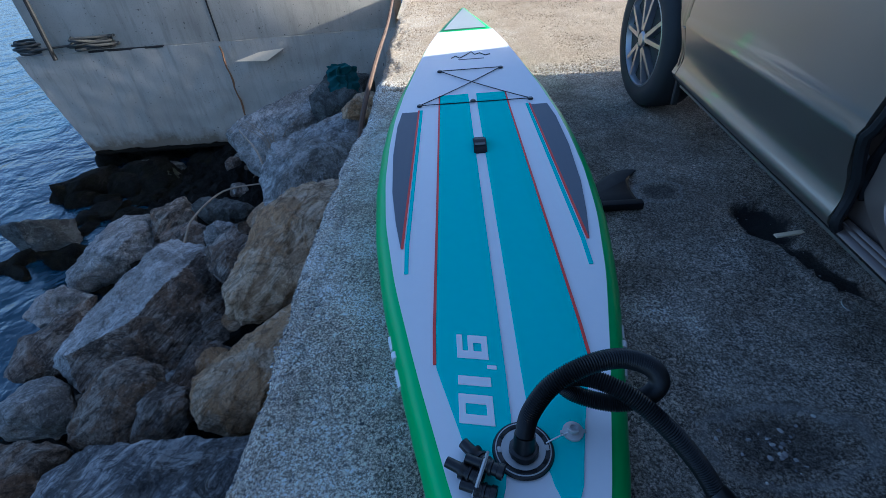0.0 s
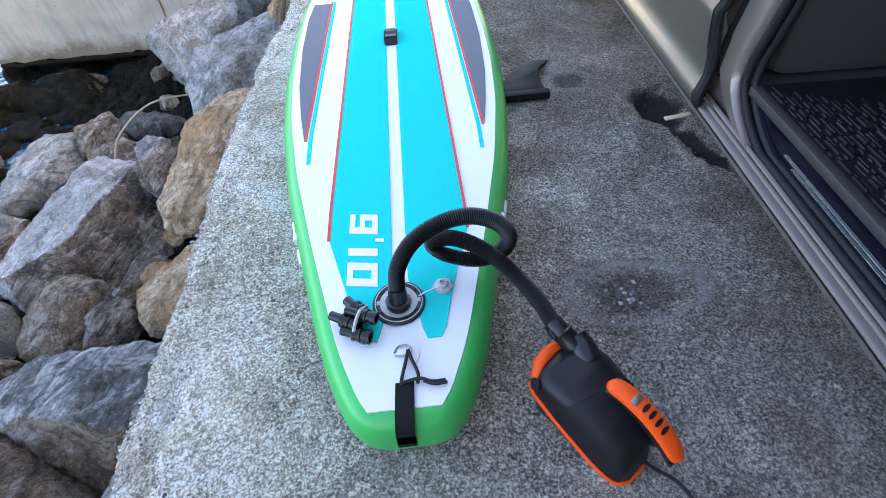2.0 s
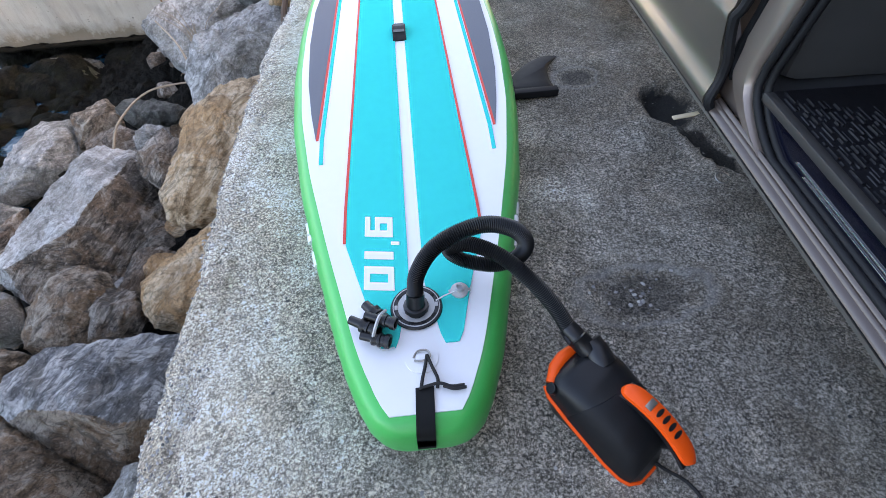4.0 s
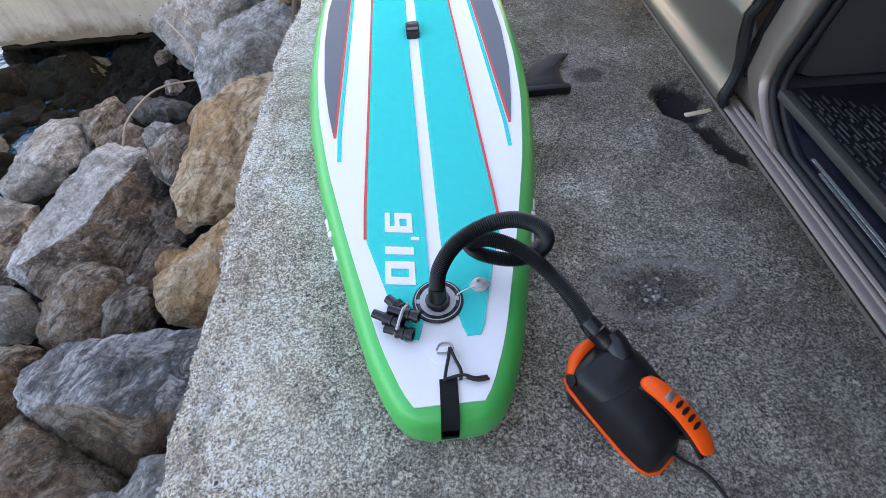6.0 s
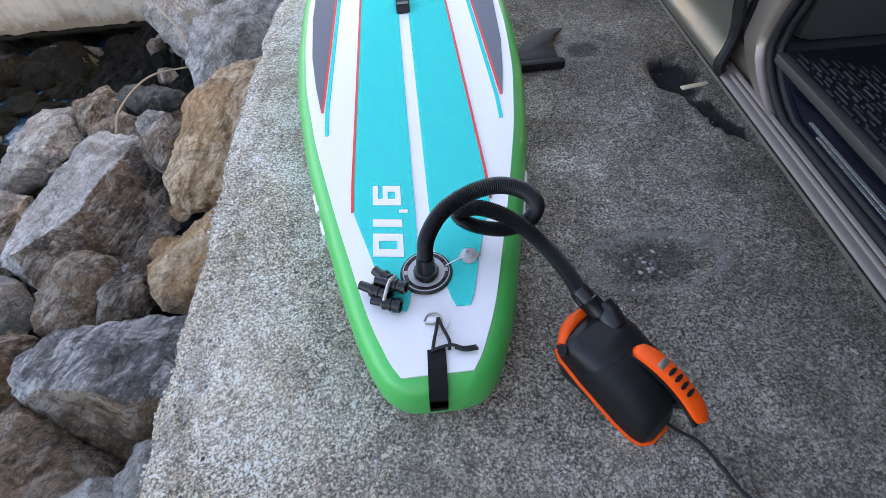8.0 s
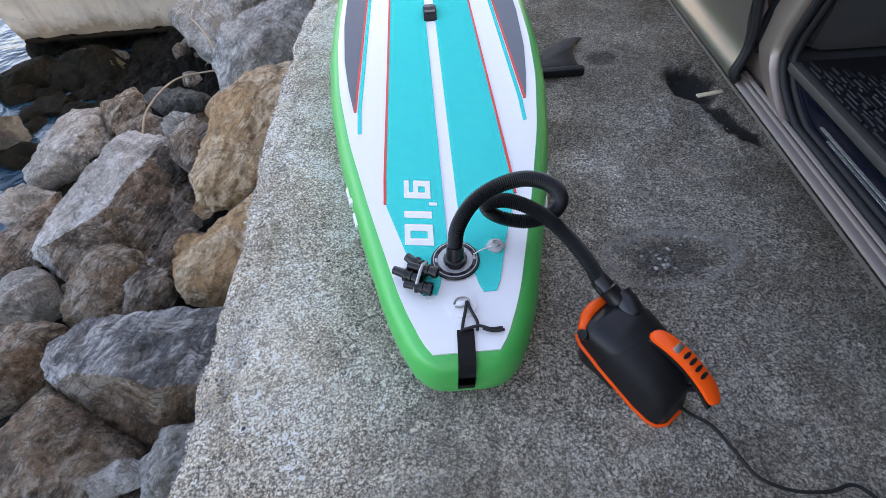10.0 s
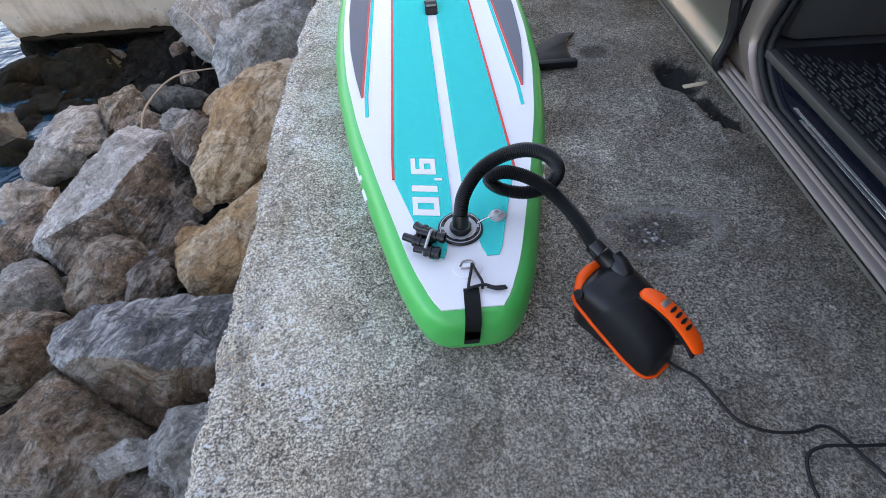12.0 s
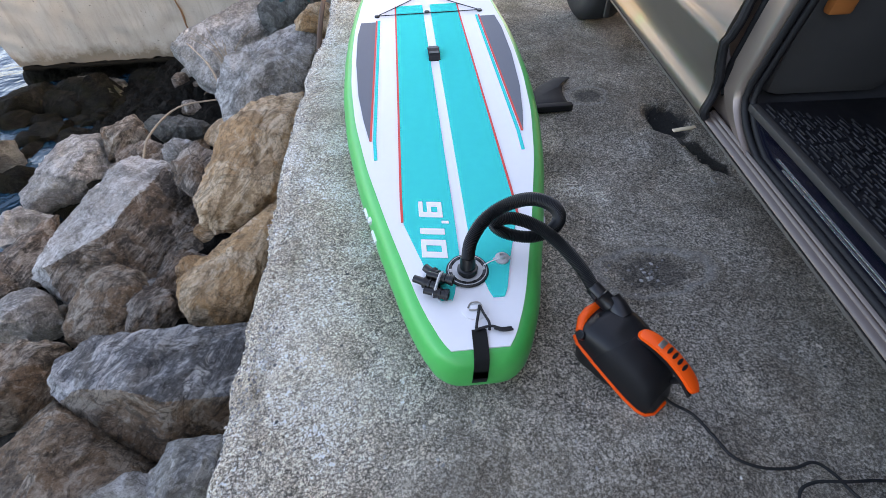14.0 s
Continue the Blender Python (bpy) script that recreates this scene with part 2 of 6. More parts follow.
M = {
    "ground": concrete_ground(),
    "grey": stone("grey_granite", (0.23, 0.225, 0.21), (0.46, 0.455, 0.44), (0.68, 0.675, 0.66), (0.42, 0.395, 0.345), cracks=0.45, grainy=0.65),
    "pale": stone("pale_granite", (0.26, 0.245, 0.22), (0.60, 0.60, 0.59), (0.80, 0.80, 0.79), (0.52, 0.495, 0.455), cracks=0.4, layers=2.6, grainy=0.7),
    "tan": stone("tan_stone", (0.40, 0.26, 0.145), (0.70, 0.51, 0.325), (0.80, 0.64, 0.46), (0.68, 0.40, 0.185), cracks=0.55, grainy=0.4),
    "brown": stone("brown_stone", (0.10, 0.08, 0.06), (0.27, 0.215, 0.165), (0.50, 0.44, 0.365), (0.31, 0.20, 0.12), cracks=0.6, grainy=0.6),
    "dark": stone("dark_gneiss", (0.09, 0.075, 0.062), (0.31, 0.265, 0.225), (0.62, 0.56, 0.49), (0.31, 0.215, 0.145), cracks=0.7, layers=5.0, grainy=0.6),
    "blue": stone("blue_grey_stone", (0.11, 0.112, 0.116), (0.28, 0.285, 0.295), (0.66, 0.66, 0.65), (0.22, 0.205, 0.185), cracks=0.7, layers=2.8, grainy=0.5),
    "moss": stone("mossy_stone", (0.035, 0.035, 0.024), (0.105, 0.10, 0.072), (0.21, 0.20, 0.15), (0.08, 0.075, 0.045), moss=0.7, wet=0.2, cracks=0.3),
    "wetgrey": stone("damp_dark_stone", (0.045, 0.047, 0.043), (0.11, 0.115, 0.105), (0.21, 0.215, 0.20), (0.10, 0.10, 0.085), wet=0.25, cracks=0.3),
    # near-black: shade under the wall and between boulders is painted into both stones
    "wet": stone("shaded_wet_stone", (0.005, 0.005, 0.004), (0.011, 0.010, 0.008), (0.024, 0.022, 0.017), (0.010, 0.009, 0.006), moss=0.1, wet=0.1, cracks=0.2, gloss=0.08),
    "bank": stone("shaded_bank_rubble", (0.006, 0.006, 0.005), (0.013, 0.012, 0.010), (0.03, 0.028, 0.024), (0.013, 0.012, 0.010), gloss=0.08),
    "green": plain("green_pvc", (0.03, 0.42, 0.09), 0.35, var=0.08),
    "white": plain("white_pvc", (0.71, 0.71, 0.725), 0.45, var=0.03),
    "teal": plain("teal_eva_foam", (0.0, 0.56, 0.52), 0.95, Specular_IOR_Level=0.0, var=0.04, bump=0.4, fine=700),
    "slate": plain("dark_grey_eva_foam", (0.11, 0.12, 0.145), 0.7, var=0.08, bump=0.4, fine=700),
    "nose_grey": plain("mid_grey_pvc", (0.33, 0.36, 0.37), 0.5, var=0.05),
    "red": plain("red_foam", (0.62, 0.045, 0.03), 0.6),
    "black": plain("black_plastic", (0.008, 0.008, 0.009), 0.36, Specular_IOR_Level=0.45),
    "pump_black": plain("satin_black_plastic", (0.008, 0.0085, 0.0095), 0.38, Specular_IOR_Level=0.28),
    "fin_black": plain("matt_black_nylon", (0.014, 0.014, 0.015), 0.6, Specular_IOR_Level=0.2),
    "webbing": plain("black_webbing", (0.013, 0.013, 0.014), 0.85, bump=0.5, fine=900),
    "rubber": plain("tyre_rubber", (0.018, 0.018, 0.018), 0.8, var=0.3),
    "orange": plain("orange_plastic", (0.86, 0.085, 0.006), 0.4, Specular_IOR_Level=0.3, var=0.05),
    "grey_plastic": plain("grey_plastic", (0.42, 0.42, 0.42), 0.4),
    "paint": plain("bronze_car_paint", (0.215, 0.188, 0.155), 0.33, 0.75, var=0.015, scale=3, bump=0.0, Coat_Weight=0.6, Coat_Roughness=0.06),
    "pillar_paint": plain("brown_pillar_paint", (0.235, 0.185, 0.155), 0.42, 0.6, var=0.06, bump=0.02, Coat_Weight=0.4),
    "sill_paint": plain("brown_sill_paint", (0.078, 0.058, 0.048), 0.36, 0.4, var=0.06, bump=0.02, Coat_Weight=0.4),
    "cabin": plain("dark_cabin_plastic", (0.035, 0.034, 0.034), 0.65, var=0.3),
    "trim": plain("black_trim", (0.008, 0.008, 0.009), 0.6, Specular_IOR_Level=0.25),
    "gloss_blue": plain("dark_blue_gloss", (0.002, 0.0025, 0.008), 0.12, var=0.05, bump=0.01),
    # stands in for the highlights on the glossy step
    "shine_line": plain("bright_shine_line", (0.85, 0.86, 0.90), 0.18, 1.0, var=0.05),
    "alloy": plain("silver_alloy", (0.36, 0.36, 0.37), 0.35, 0.9),
    "wall": None,
    "wood": plain("weathered_wood", (0.085, 0.048, 0.028), 0.8, var=0.4, scale=12),
    "pale_chip_sun": plain("pale_chip_and_sun_patch", (0.85, 0.68, 0.47), 0.7, var=0.1),
    "net": plain("teal_net", (0.02, 0.13, 0.14), 0.8, var=0.3),
    "rope": plain("grey_rope", (0.055, 0.055, 0.05), 0.85, var=0.4),
    "twig": plain("dry_twig", (0.33, 0.26, 0.19), 0.8, var=0.3),
    "dirt": plain("dark_dirt", (0.03, 0.027, 0.024), 0.9, var=0.5, scale=60, bump=0.8, fine=250),
    "steel": plain("dull_steel", (0.35, 0.33, 0.3), 0.4, 0.9),
    "grey_mat": plain("worn_mat_edge", (0.026, 0.024, 0.022), 0.6, var=0.3),
    "tan_panel": plain("orange_brown_cloth", (0.35, 0.11, 0.02), 0.8),
    "mat": plain("rubber_mat", (0.008, 0.008, 0.010), 0.42, Specular_IOR_Level=0.22, var=0.3, bump=0.3),
}


def wall_concrete():
    n = Nodes("stained_wall_concrete")
    big = n.noise(0.9, 6, 0.6)
    mp = n.add("ShaderNodeMapping", Vector=n.co, Scale=(3.0, 3.0, 0.35))
    run = n.noise(3.0, 6, 0.7, mp.outputs[0])
    fine = n.noise(60.0, 5, 0.7)
    c = n.ramp(big, [(0.3, (0.36, 0.32, 0.26)), (0.7, (0.54, 0.49, 0.41))])
    c = n.mix(n.ramp(run, [(0.5, (0, 0, 0)), (0.72, (0.6, 0.6, 0.6))]), c, (0.25, 0.22, 0.18))
    c = n.mix(n.ramp(fine, [(0.55, (0, 0, 0)), (0.8, (0.6, 0.6, 0.6))]), c, (0.2, 0.185, 0.16))
    pits = n.noise(26.0, 3, 0.6)
    c = n.mix(n.ramp(pits, [(0.66, (0, 0, 0)), (0.70, (0.8, 0.8, 0.8))]), c, (0.10, 0.09, 0.075))
    # brown tide stain with a ragged upper edge
    z = n.add("ShaderNodeSeparateXYZ", Vector=n.co).outputs[2]
    tide = n.math("SUBTRACT", z, n.math("MULTIPLY", n.noise(3.5, 7, 0.7), 0.55))
    tide = n.math("ADD", tide, 3.0)
    c = n.mix(n.ramp(tide, [(0.80, (0.85, 0.85, 0.85)), (0.86, (0.45, 0.45, 0.45)), (0.98, (0, 0, 0))]), c, (0.15, 0.11, 0.065))
    return n.out(c, 0.9, n.bump(fine, 0.4, 0.01))


def water_surface():
    n = Nodes("sea_water")
    w1 = n.noise(1.6, 3, 0.5, None, 0.5)
    w2 = n.noise(6.0, 4, 0.6)
    nb = n.bump(w1, 0.7, 0.12)
    nb = n.bump(w2, 0.5, 0.03, nb)
    return n.out((0.008, 0.03, 0.05), 0.06, nb, 0.0, IOR=1.33)


M["wall"], M["water"] = wall_concrete(), water_surface()


# ---- building helpers ----
def part(name, bm, material, parent=None, label="", smooth=True):
    me = bpy.data.meshes.new(name)
    bmesh.ops.recalc_face_normals(bm, faces=bm.faces)
    bm.to_mesh(me)
    bm.free()
    me.materials.append(M[material] if isinstance(material, str) else material)
    if smooth:
        me.polygons.foreach_set("use_smooth", [True] * len(me.polygons))
        me.set_sharp_from_angle(angle=radians(40))
    ob = new(name, me)
    if parent:
        ob.parent = parent
    return tagged(ob, label)


def thing(name, m, label, category, group="", kind=""):
    ob = new(name)
    ob.empty_display_size = 0.05
    ob.matrix_world = m
    return tagged(ob, label, category, group, kind)


def box(x0, x1, y0, y1, z0, z1, bevel=0.0, seg=2):
    bm = bmesh.new()
    bmesh.ops.create_cube(bm, size=1.0)
    for v in bm.verts:
        v.co = Vector(((x0 + x1) / 2 + v.co.x * (x1 - x0), (y0 + y1) / 2 + v.co.y * (y1 - y0), (z0 + z1) / 2 + v.co.z * (z1 - z0)))
    if bevel:
        bmesh.ops.bevel(bm, geom=bm.edges[:], offset=bevel, segments=seg, affect="EDGES", profile=0.5)
    return bm


def tube_rows(points, radii, sides=12, close=False):
    """A bmesh tube through points."""
    bm = bmesh.new()
    pts = [Vector(p) for p in points]
    n = len(pts)
    tang = [(pts[min(i + 1, n - 1)] - pts[max(i - 1, 0)]).normalized() for i in range(n)]
    side = tang[0].orthogonal().normalized()
    rings = []
    for i, p in enumerate(pts):
        side = (side - tang[i] * side.dot(tang[i])).normalized()
        other = tang[i].cross(side)
        r = radii[i] if hasattr(radii, "__len__") else radii
        rings.append([bm.verts.new(p + r * (math.cos(2 * math.pi * k / sides) * side + math.sin(2 * math.pi * k / sides) * other)) for k in range(sides)])
    for a, b in zip(rings, rings[1:]):
        for k in range(sides):
            bm.faces.new((a[k], a[(k + 1) % sides], b[(k + 1) % sides], b[k]))
    bm.faces.new(rings[0]), bm.faces.new(rings[-1])
    return bm


def spline(points, per=12):
    """Catmull-Rom through points."""
    p = [Vector(q) for q in points]
    p = [2 * p[0] - p[1]] + p + [2 * p[-1] - p[-2]]
    out = []
    for i in range(1, len(p) - 2):
        a, b, c, d = p[i - 1:i + 3]
        for k in range(per):
            t = k / per
            out.append(0.5 * (2 * b + (c - a) * t + (2 * a - 5 * b + 4 * c - d) * t * t + (3 * b - a - 3 * c + d) * t ** 3))
    out.append(p[-2])
    return out


def lathe(profile, sides=32, arc=2 * math.pi):
    """Turned about z: profile of (r, z)."""
    bm = bmesh.new()
    rings = [[bm.verts.new((r * math.cos(2 * math.pi * k / sides), r * math.sin(2 * math.pi * k / sides), z)) for k in range(sides)] for r, z in profile]
    for a, b in zip(rings, rings[1:]):
        for k in range(sides):
            bm.faces.new((a[k], a[(k + 1) % sides], b[(k + 1) % sides], b[k]))
    bm.faces.new(rings[0]), bm.faces.new(rings[-1])
    return bm


def move(bm, m):
    bmesh.ops.transform(bm, matrix=m, verts=bm.verts[:])
    return bm


def table(y, rows):
    """Smooth interpolation in a small table."""
    ys = [r[0] for r in rows]
    if y <= ys[0]:
        return rows[0][1]
    for (a, va), (b, vb) in zip(rows, rows[1:]):
        if y <= b:
            t = (y - a) / (b - a)
            return va + (vb - va) * t
    return rows[-1][1]


def prism(outline, z0, z1, bevel=0.0):
    """An upright block over a plan outline."""
    bm = bmesh.new()
    lo = [bm.verts.new((x, y, z0)) for x, y in outline]
    hi = [bm.verts.new((x, y, z1)) for x, y in outline]
    n = len(outline)
    bm.faces.new(lo), bm.faces.new(hi)
    for i in range(n):
        bm.faces.new((lo[i], lo[(i + 1) % n], hi[(i + 1) % n], hi[i]))
    if bevel:
        bmesh.ops.bevel(bm, geom=[e for e in bm.edges if abs(e.verts[0].co.z - e.verts[1].co.z) < 1e-6], offset=bevel, segments=2, affect="EDGES", profile=0.5)
    return bm


# ---- setting ----
def edge_x(y):
    return -0.68 + 0.05 * noise.noise((y * 1.3, 3.1, 0)) + 0.02 * noise.noise((y * 7, 1.7, 0)) + 0.010 * noise.noise((y * 23, 4.7, 0)) + 0.006 * noise.noise((y * 60, 9.7, 0)) + 0.05 * max(0, min(1, (y - 1.7) / 1.0))


def dips(x, y):
    """Depth of the broken places in the concrete."""
    w = 0.25 * noise.noise((x * 9, y * 9, 4)) + 0.2 * noise.noise((x * 25, y * 25, 8))
    a = math.hypot((x - 0.61) / 0.15, (y - 0.39) / 0.085) + w
    d = 0.012 * max(0, min(1, (1.1 - a) * 2.5))
    b = min(math.hypot((x - 1.03) / 0.11, (y - 1.26) / 0.14), math.hypot((x - 1.085 + 0.3 * (y - 1.0)) / 0.065, (y - 1.0) / 0.18)) + w
    d += 0.045 * max(0, min(1, (1.0 - b) * 4))
    c = math.hypot((x - 0.72) / 0.08, (y - 1.5) / 0.07) + w
    return d + 0.007 * max(0, min(1, (1.0 - c) * 3))


def build_ground():
    xs = [0.0, 0.006, 0.02, 0.04] + [0.06 + 0.022 * i for i in range(125)]
    ys = [-1.6 + 0.022 * i for i in range(310)]
    side = [-1.9, -1.4, -1.0, -0.7, -0.45, -0.3, -0.2, -0.13, -0.08, -0.045, -0.02]
    verts, faces = [], []
    w = len(side) + len(xs)
    for y in ys:
        e = edge_x(y)
        for s in side:
            k = noise.fractal((y * 3, s * 3, 0.5), 0.6, 2.0, 4)
            verts.append((e - 0.02 + 0.05 * k * min(1, -s * 6) - 0.03 * min(1, -s * 2), y, G - 0.014 + s))
        for i, x in enumerate(xs):
            fall = -0.014 * max(0, 1 - x / 0.035) ** 2
            rough = 0.004 * noise.noise((x * 30, y * 30, 1)) + 0.008 * noise.noise((x * 3, y * 3, 2)) + 0.0025 * noise.noise(((x + e) * 75, y * 75, 1))
            verts.append((e + x, y, G + fall + rough * (3.2 if x < 0.09 else 1.0) - dips(e + x, y)))
    for j in range(len(ys) - 1):
        for i in range(w - 1):
            a = j * w + i
            faces.append((a, a + 1, a + 1 + w, a + w))
    me = bpy.data.meshes.new("ground")
    # the sheet goes on to the horizon round the finely worked part
    x1, y0, y1 = xs[-1] - 0.7, ys[0], ys[-1]
    b = len(verts)
    verts += [(-0.70, -300, G - 0.006), (500, -300, G - 0.006), (500, y0 + 0.02, G - 0.006), (-0.70, y0 + 0.02, G - 0.006),
              (x1, y0 + 0.02, G - 0.006), (500, y0 + 0.02, G - 0.006), (500, y1 - 0.02, G - 0.006), (x1, y1 - 0.02, G - 0.006),
              (-0.66, y1 - 0.02, G - 0.006), (500, y1 - 0.02, G - 0.006), (500, 800, G - 0.006), (-0.66, 800, G - 0.006),
              (-0.70, -300, -4), (-0.70, y0 + 0.02, -4), (-0.66, y1 - 0.02, -4), (-0.66, 800, -4)]
    faces += [(b, b + 1, b + 2, b + 3), (b + 4, b + 5, b + 6, b + 7), (b + 8, b + 9, b + 10, b + 11), (b, b + 3, b + 13, b + 12), (b + 8, b + 11, b + 15, b + 14)]
    me.from_pydata(verts, [], faces)
    me.materials.append(M["ground"])
    me.polygons.foreach_set("use_smooth", [k < len(faces) - 5 for k in range(len(faces))])
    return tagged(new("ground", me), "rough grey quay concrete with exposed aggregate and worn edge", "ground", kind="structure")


def bank_z(x, y):
    z = table(-x, [(0.6, -1.35), (1.3, -1.5), (2.0, -1.7), (3.2, -2.1), (4.5, -2.5), (7.0, -3.2)])
    z += 0.20 * max(0, min(1, (y - 4.3) / 0.8)) * max(0, min(1, (5.4 + x) / 0.5)) * max(0, min(1, -x - 2.6))
    return z + 0.12 * noise.noise((x * 1.7, y * 1.7, 0))


def build_bank():
    bm = bmesh.new()
    nx, ny = 120, 220
    rows = []
    for j in range(ny):
        y = -3.0 + 12.0 * j / (ny - 1)          # a rough slope of small broken stone
        rows.append([bm.verts.new((-0.5 - 6.5 * i / (nx - 1), y, bank_z(-0.5 - 6.5 * i / (nx - 1), y) + 0.13 * abs(noise.noise((i * 0.3, j * 0.3, 0))) + 0.06 * noise.noise((i * 1.9, j * 1.9, 3)))) for i in range(nx)])
    for a, b in zip(rows, rows[1:]):
        for i in range(nx - 1):
            bm.faces.new((a[i], a[i + 1], b[i + 1], b[i]))
    return tagged(part("bank", bm, "bank"), "rubble bank under the boulders, gap shade painted near-black", "bank", kind="structure")


def build_water():
    bm = bmesh.new()
    bmesh.ops.create_grid(bm, x_segments=2, y_segments=2, size=1)
    for v in bm.verts:
        v.co = Vector((-300.4 + 299.7 * v.co.x, 250 + 550 * v.co.y, WATER))
    return tagged(part("water", bm, "water"), "rippled dark blue sea water in the harbour", "water", kind="structure")


def build_wall():
    """The harbour wall: a footing with a ledge and the wall above it."""
    t = thing("wall_north", pose(0, 6.85, 0), "stained pale concrete harbour wall with rust streaks", "wall", kind="structure")
    bm = bmesh.new()
    nx, nz = 90, 26
    def face_pt(i, k, y):
        z = -2.0 + 1.5 * k / nz
        xl = -6.05 - 0.35 * k / nz
        return (xl + (-0.85 - xl) * i / nx, y + 0.02 * noise.noise((i * 0.25, k * 0.3, 0)), z + (0.05 * noise.noise((i * 0.35, 2, 0)) if k == 0 else 0))
    front = [[bm.verts.new(face_pt(i, k, 0.0)) for i in range(nx + 1)] for k in range(nz + 1)]
    back = [[bm.verts.new(face_pt(i, k, 1.3)) for i in (0, nx)] for k in (0, nz)]
    for k in range(nz):
        for i in range(nx):
            bm.faces.new((front[k][i], front[k][i + 1], front[k + 1][i + 1], front[k + 1][i]))
    bm.faces.new([front[nz][i] for i in range(nx + 1)] + [back[1][1], back[1][0]])
    bm.faces.new([front[0][i] for i in range(nx, -1, -1)] + [back[0][0], back[0][1]])
    bm.faces.new([front[k][0] for k in range(nz + 1)] + [back[1][0], back[0][0]])
    bm.faces.new([front[k][nx] for k in range(nz, -1, -1)] + [back[0][1], back[1][1]])
    part("footing", bm, "wall", t)
    # near-black block added to give the shade under the footing
    part("foundation", box(-5.9, -0.9, 0.30, 1.2, -3.2, -1.9), "wet", t, "near-black backing added for the shade under the footing")
    part("upper_wall", box(-6.0, -0.85, 0.03, 1.2, -0.5, 0.9, 0.01), "wall", t)
    rust = plain("rust_stain", (0.24, 0.12, 0.055), 0.9, var=0.4)
    part("rust_streak", tube_rows([(-3.40 + 0.012 * math.sin(k * 1.7) + 0.004 * k, -0.003, -0.55 - 0.10 * k) for k in range(13)], [0.010 + 0.008 * math.sin(k * 0.9) ** 2 for k in range(13)], 6), rust, t, "rusty stain down the joint")
    weed = plain("black_weed", (0.012, 0.010, 0.007), 0.9, var=0.5, Specular_IOR_Level=0.05)
    part("weed_band", tube_rows([(-6.0 + 0.12 * k, -0.02, -2.03 + 0.03 * noise.noise((k * 0.8, 0, 0))) for k in range(44)], [0.035 + 0.03 * noise.noise((k * 0.9, 5, 0)) for k in range(44)], 8), weed, t, "black weed hanging from the footing")
    part("ledge_crack", box(-5.3, -4.2, -0.006, 0.035, -0.512, -0.488), "dirt", t, "dark crack along the ledge")
    part("joint", box(-3.39, -3.37, 0.02, 0.05, -0.5, 0.9), "dirt", t)
    return t


build_ground()
build_bank()
build_water()
build_wall()
# two unseen walls, added only to cut light from behind and from the right
tagged(part("shade_wall_south", box(-0.6, 4.4, -6.0, -5.0, G - 0.01, 14), "wall"), "unseen tall wall added to block sky light from behind", "wall", kind="structure")
tagged(part("shade_wall_east", box(4.4, 5.4, -30, 2.45, G - 0.01, 14), "wall"), "unseen tall wall added to shade the quay", "wall", kind="structure")


# ---- boulders ----
def rubble(label, place, size, turn, tone, seed, detail=5, faces=(), soft=1.0):
    """A broken stone: a ball cut by planes (those in faces, as normal and distance, and chance ones), then roughened."""
    rng = random.Random(seed * 7 + 3)
    bm = bmesh.new()
    bmesh.ops.create_icosphere(bm, subdivisions=detail, radius=1.0)
    cuts = [(Vector(n).normalized(), d) for n, d in faces]
    for _ in range(10 if faces else 12):
        n = Vector((rng.gauss(0, 1), rng.gauss(0, 1), rng.gauss(0, 0.8))).normalized()
        cuts.append((n, rng.uniform(0.66, 0.9)))
    off = Vector((seed * 3.7, seed * 1.3, seed * 2.1))
    grain = Vector((rng.gauss(0, 1), rng.gauss(0, 1), rng.gauss(0, 1))).normalized()
    big = max(size)
    for v in bm.verts:
        p = v.co.normalized() * 1.15
        for n, d in cuts:
            k = p.dot(n) - d
            if k > 0:
                p -= n * k * 0.985
        w = Vector((p.x * size[0], p.y * size[1], p.z * size[2]))
        f = 0.05 * noise.noise(p * 1.7 + off) + 0.03 * noise.noise(p * 4.5 + off)
        chip = abs(noise.noise(w * 5 + off)) * 0.05 + abs(noise.noise(w * 13 + off)) * 0.026
        layer = noise.noise(grain * (w.dot(grain) * 28) + w * 2.5 + off) * 0.011
        fine = noise.noise(w * 34 + off) * 0.009 + noise.noise(w * 75 + off) * 0.004
        st = w.dot(grain) * 8 + 1.3 * noise.noise(w * 2.2 + off)
        fr = st - math.floor(st)
        step = 0.013 * (min(1.0, fr * 5) - fr) * min(1, big / 0.5)
        q = p * (1 + f) * 1.1
        nrm = p.normalized()
        v.co = Vector((q.x * size[0], q.y * size[1], q.z * size[2])) + nrm * (soft * (0.02 - chip) * min(1, big / 0.5) + (layer + fine) * min(1, big / 0.4) + step)
    ob = part("boulder", bm, tone)
    ob.matrix_world = pose(*place, *turn)
    return tagged(ob, label, "boulder", "riprap boulders along the quay")


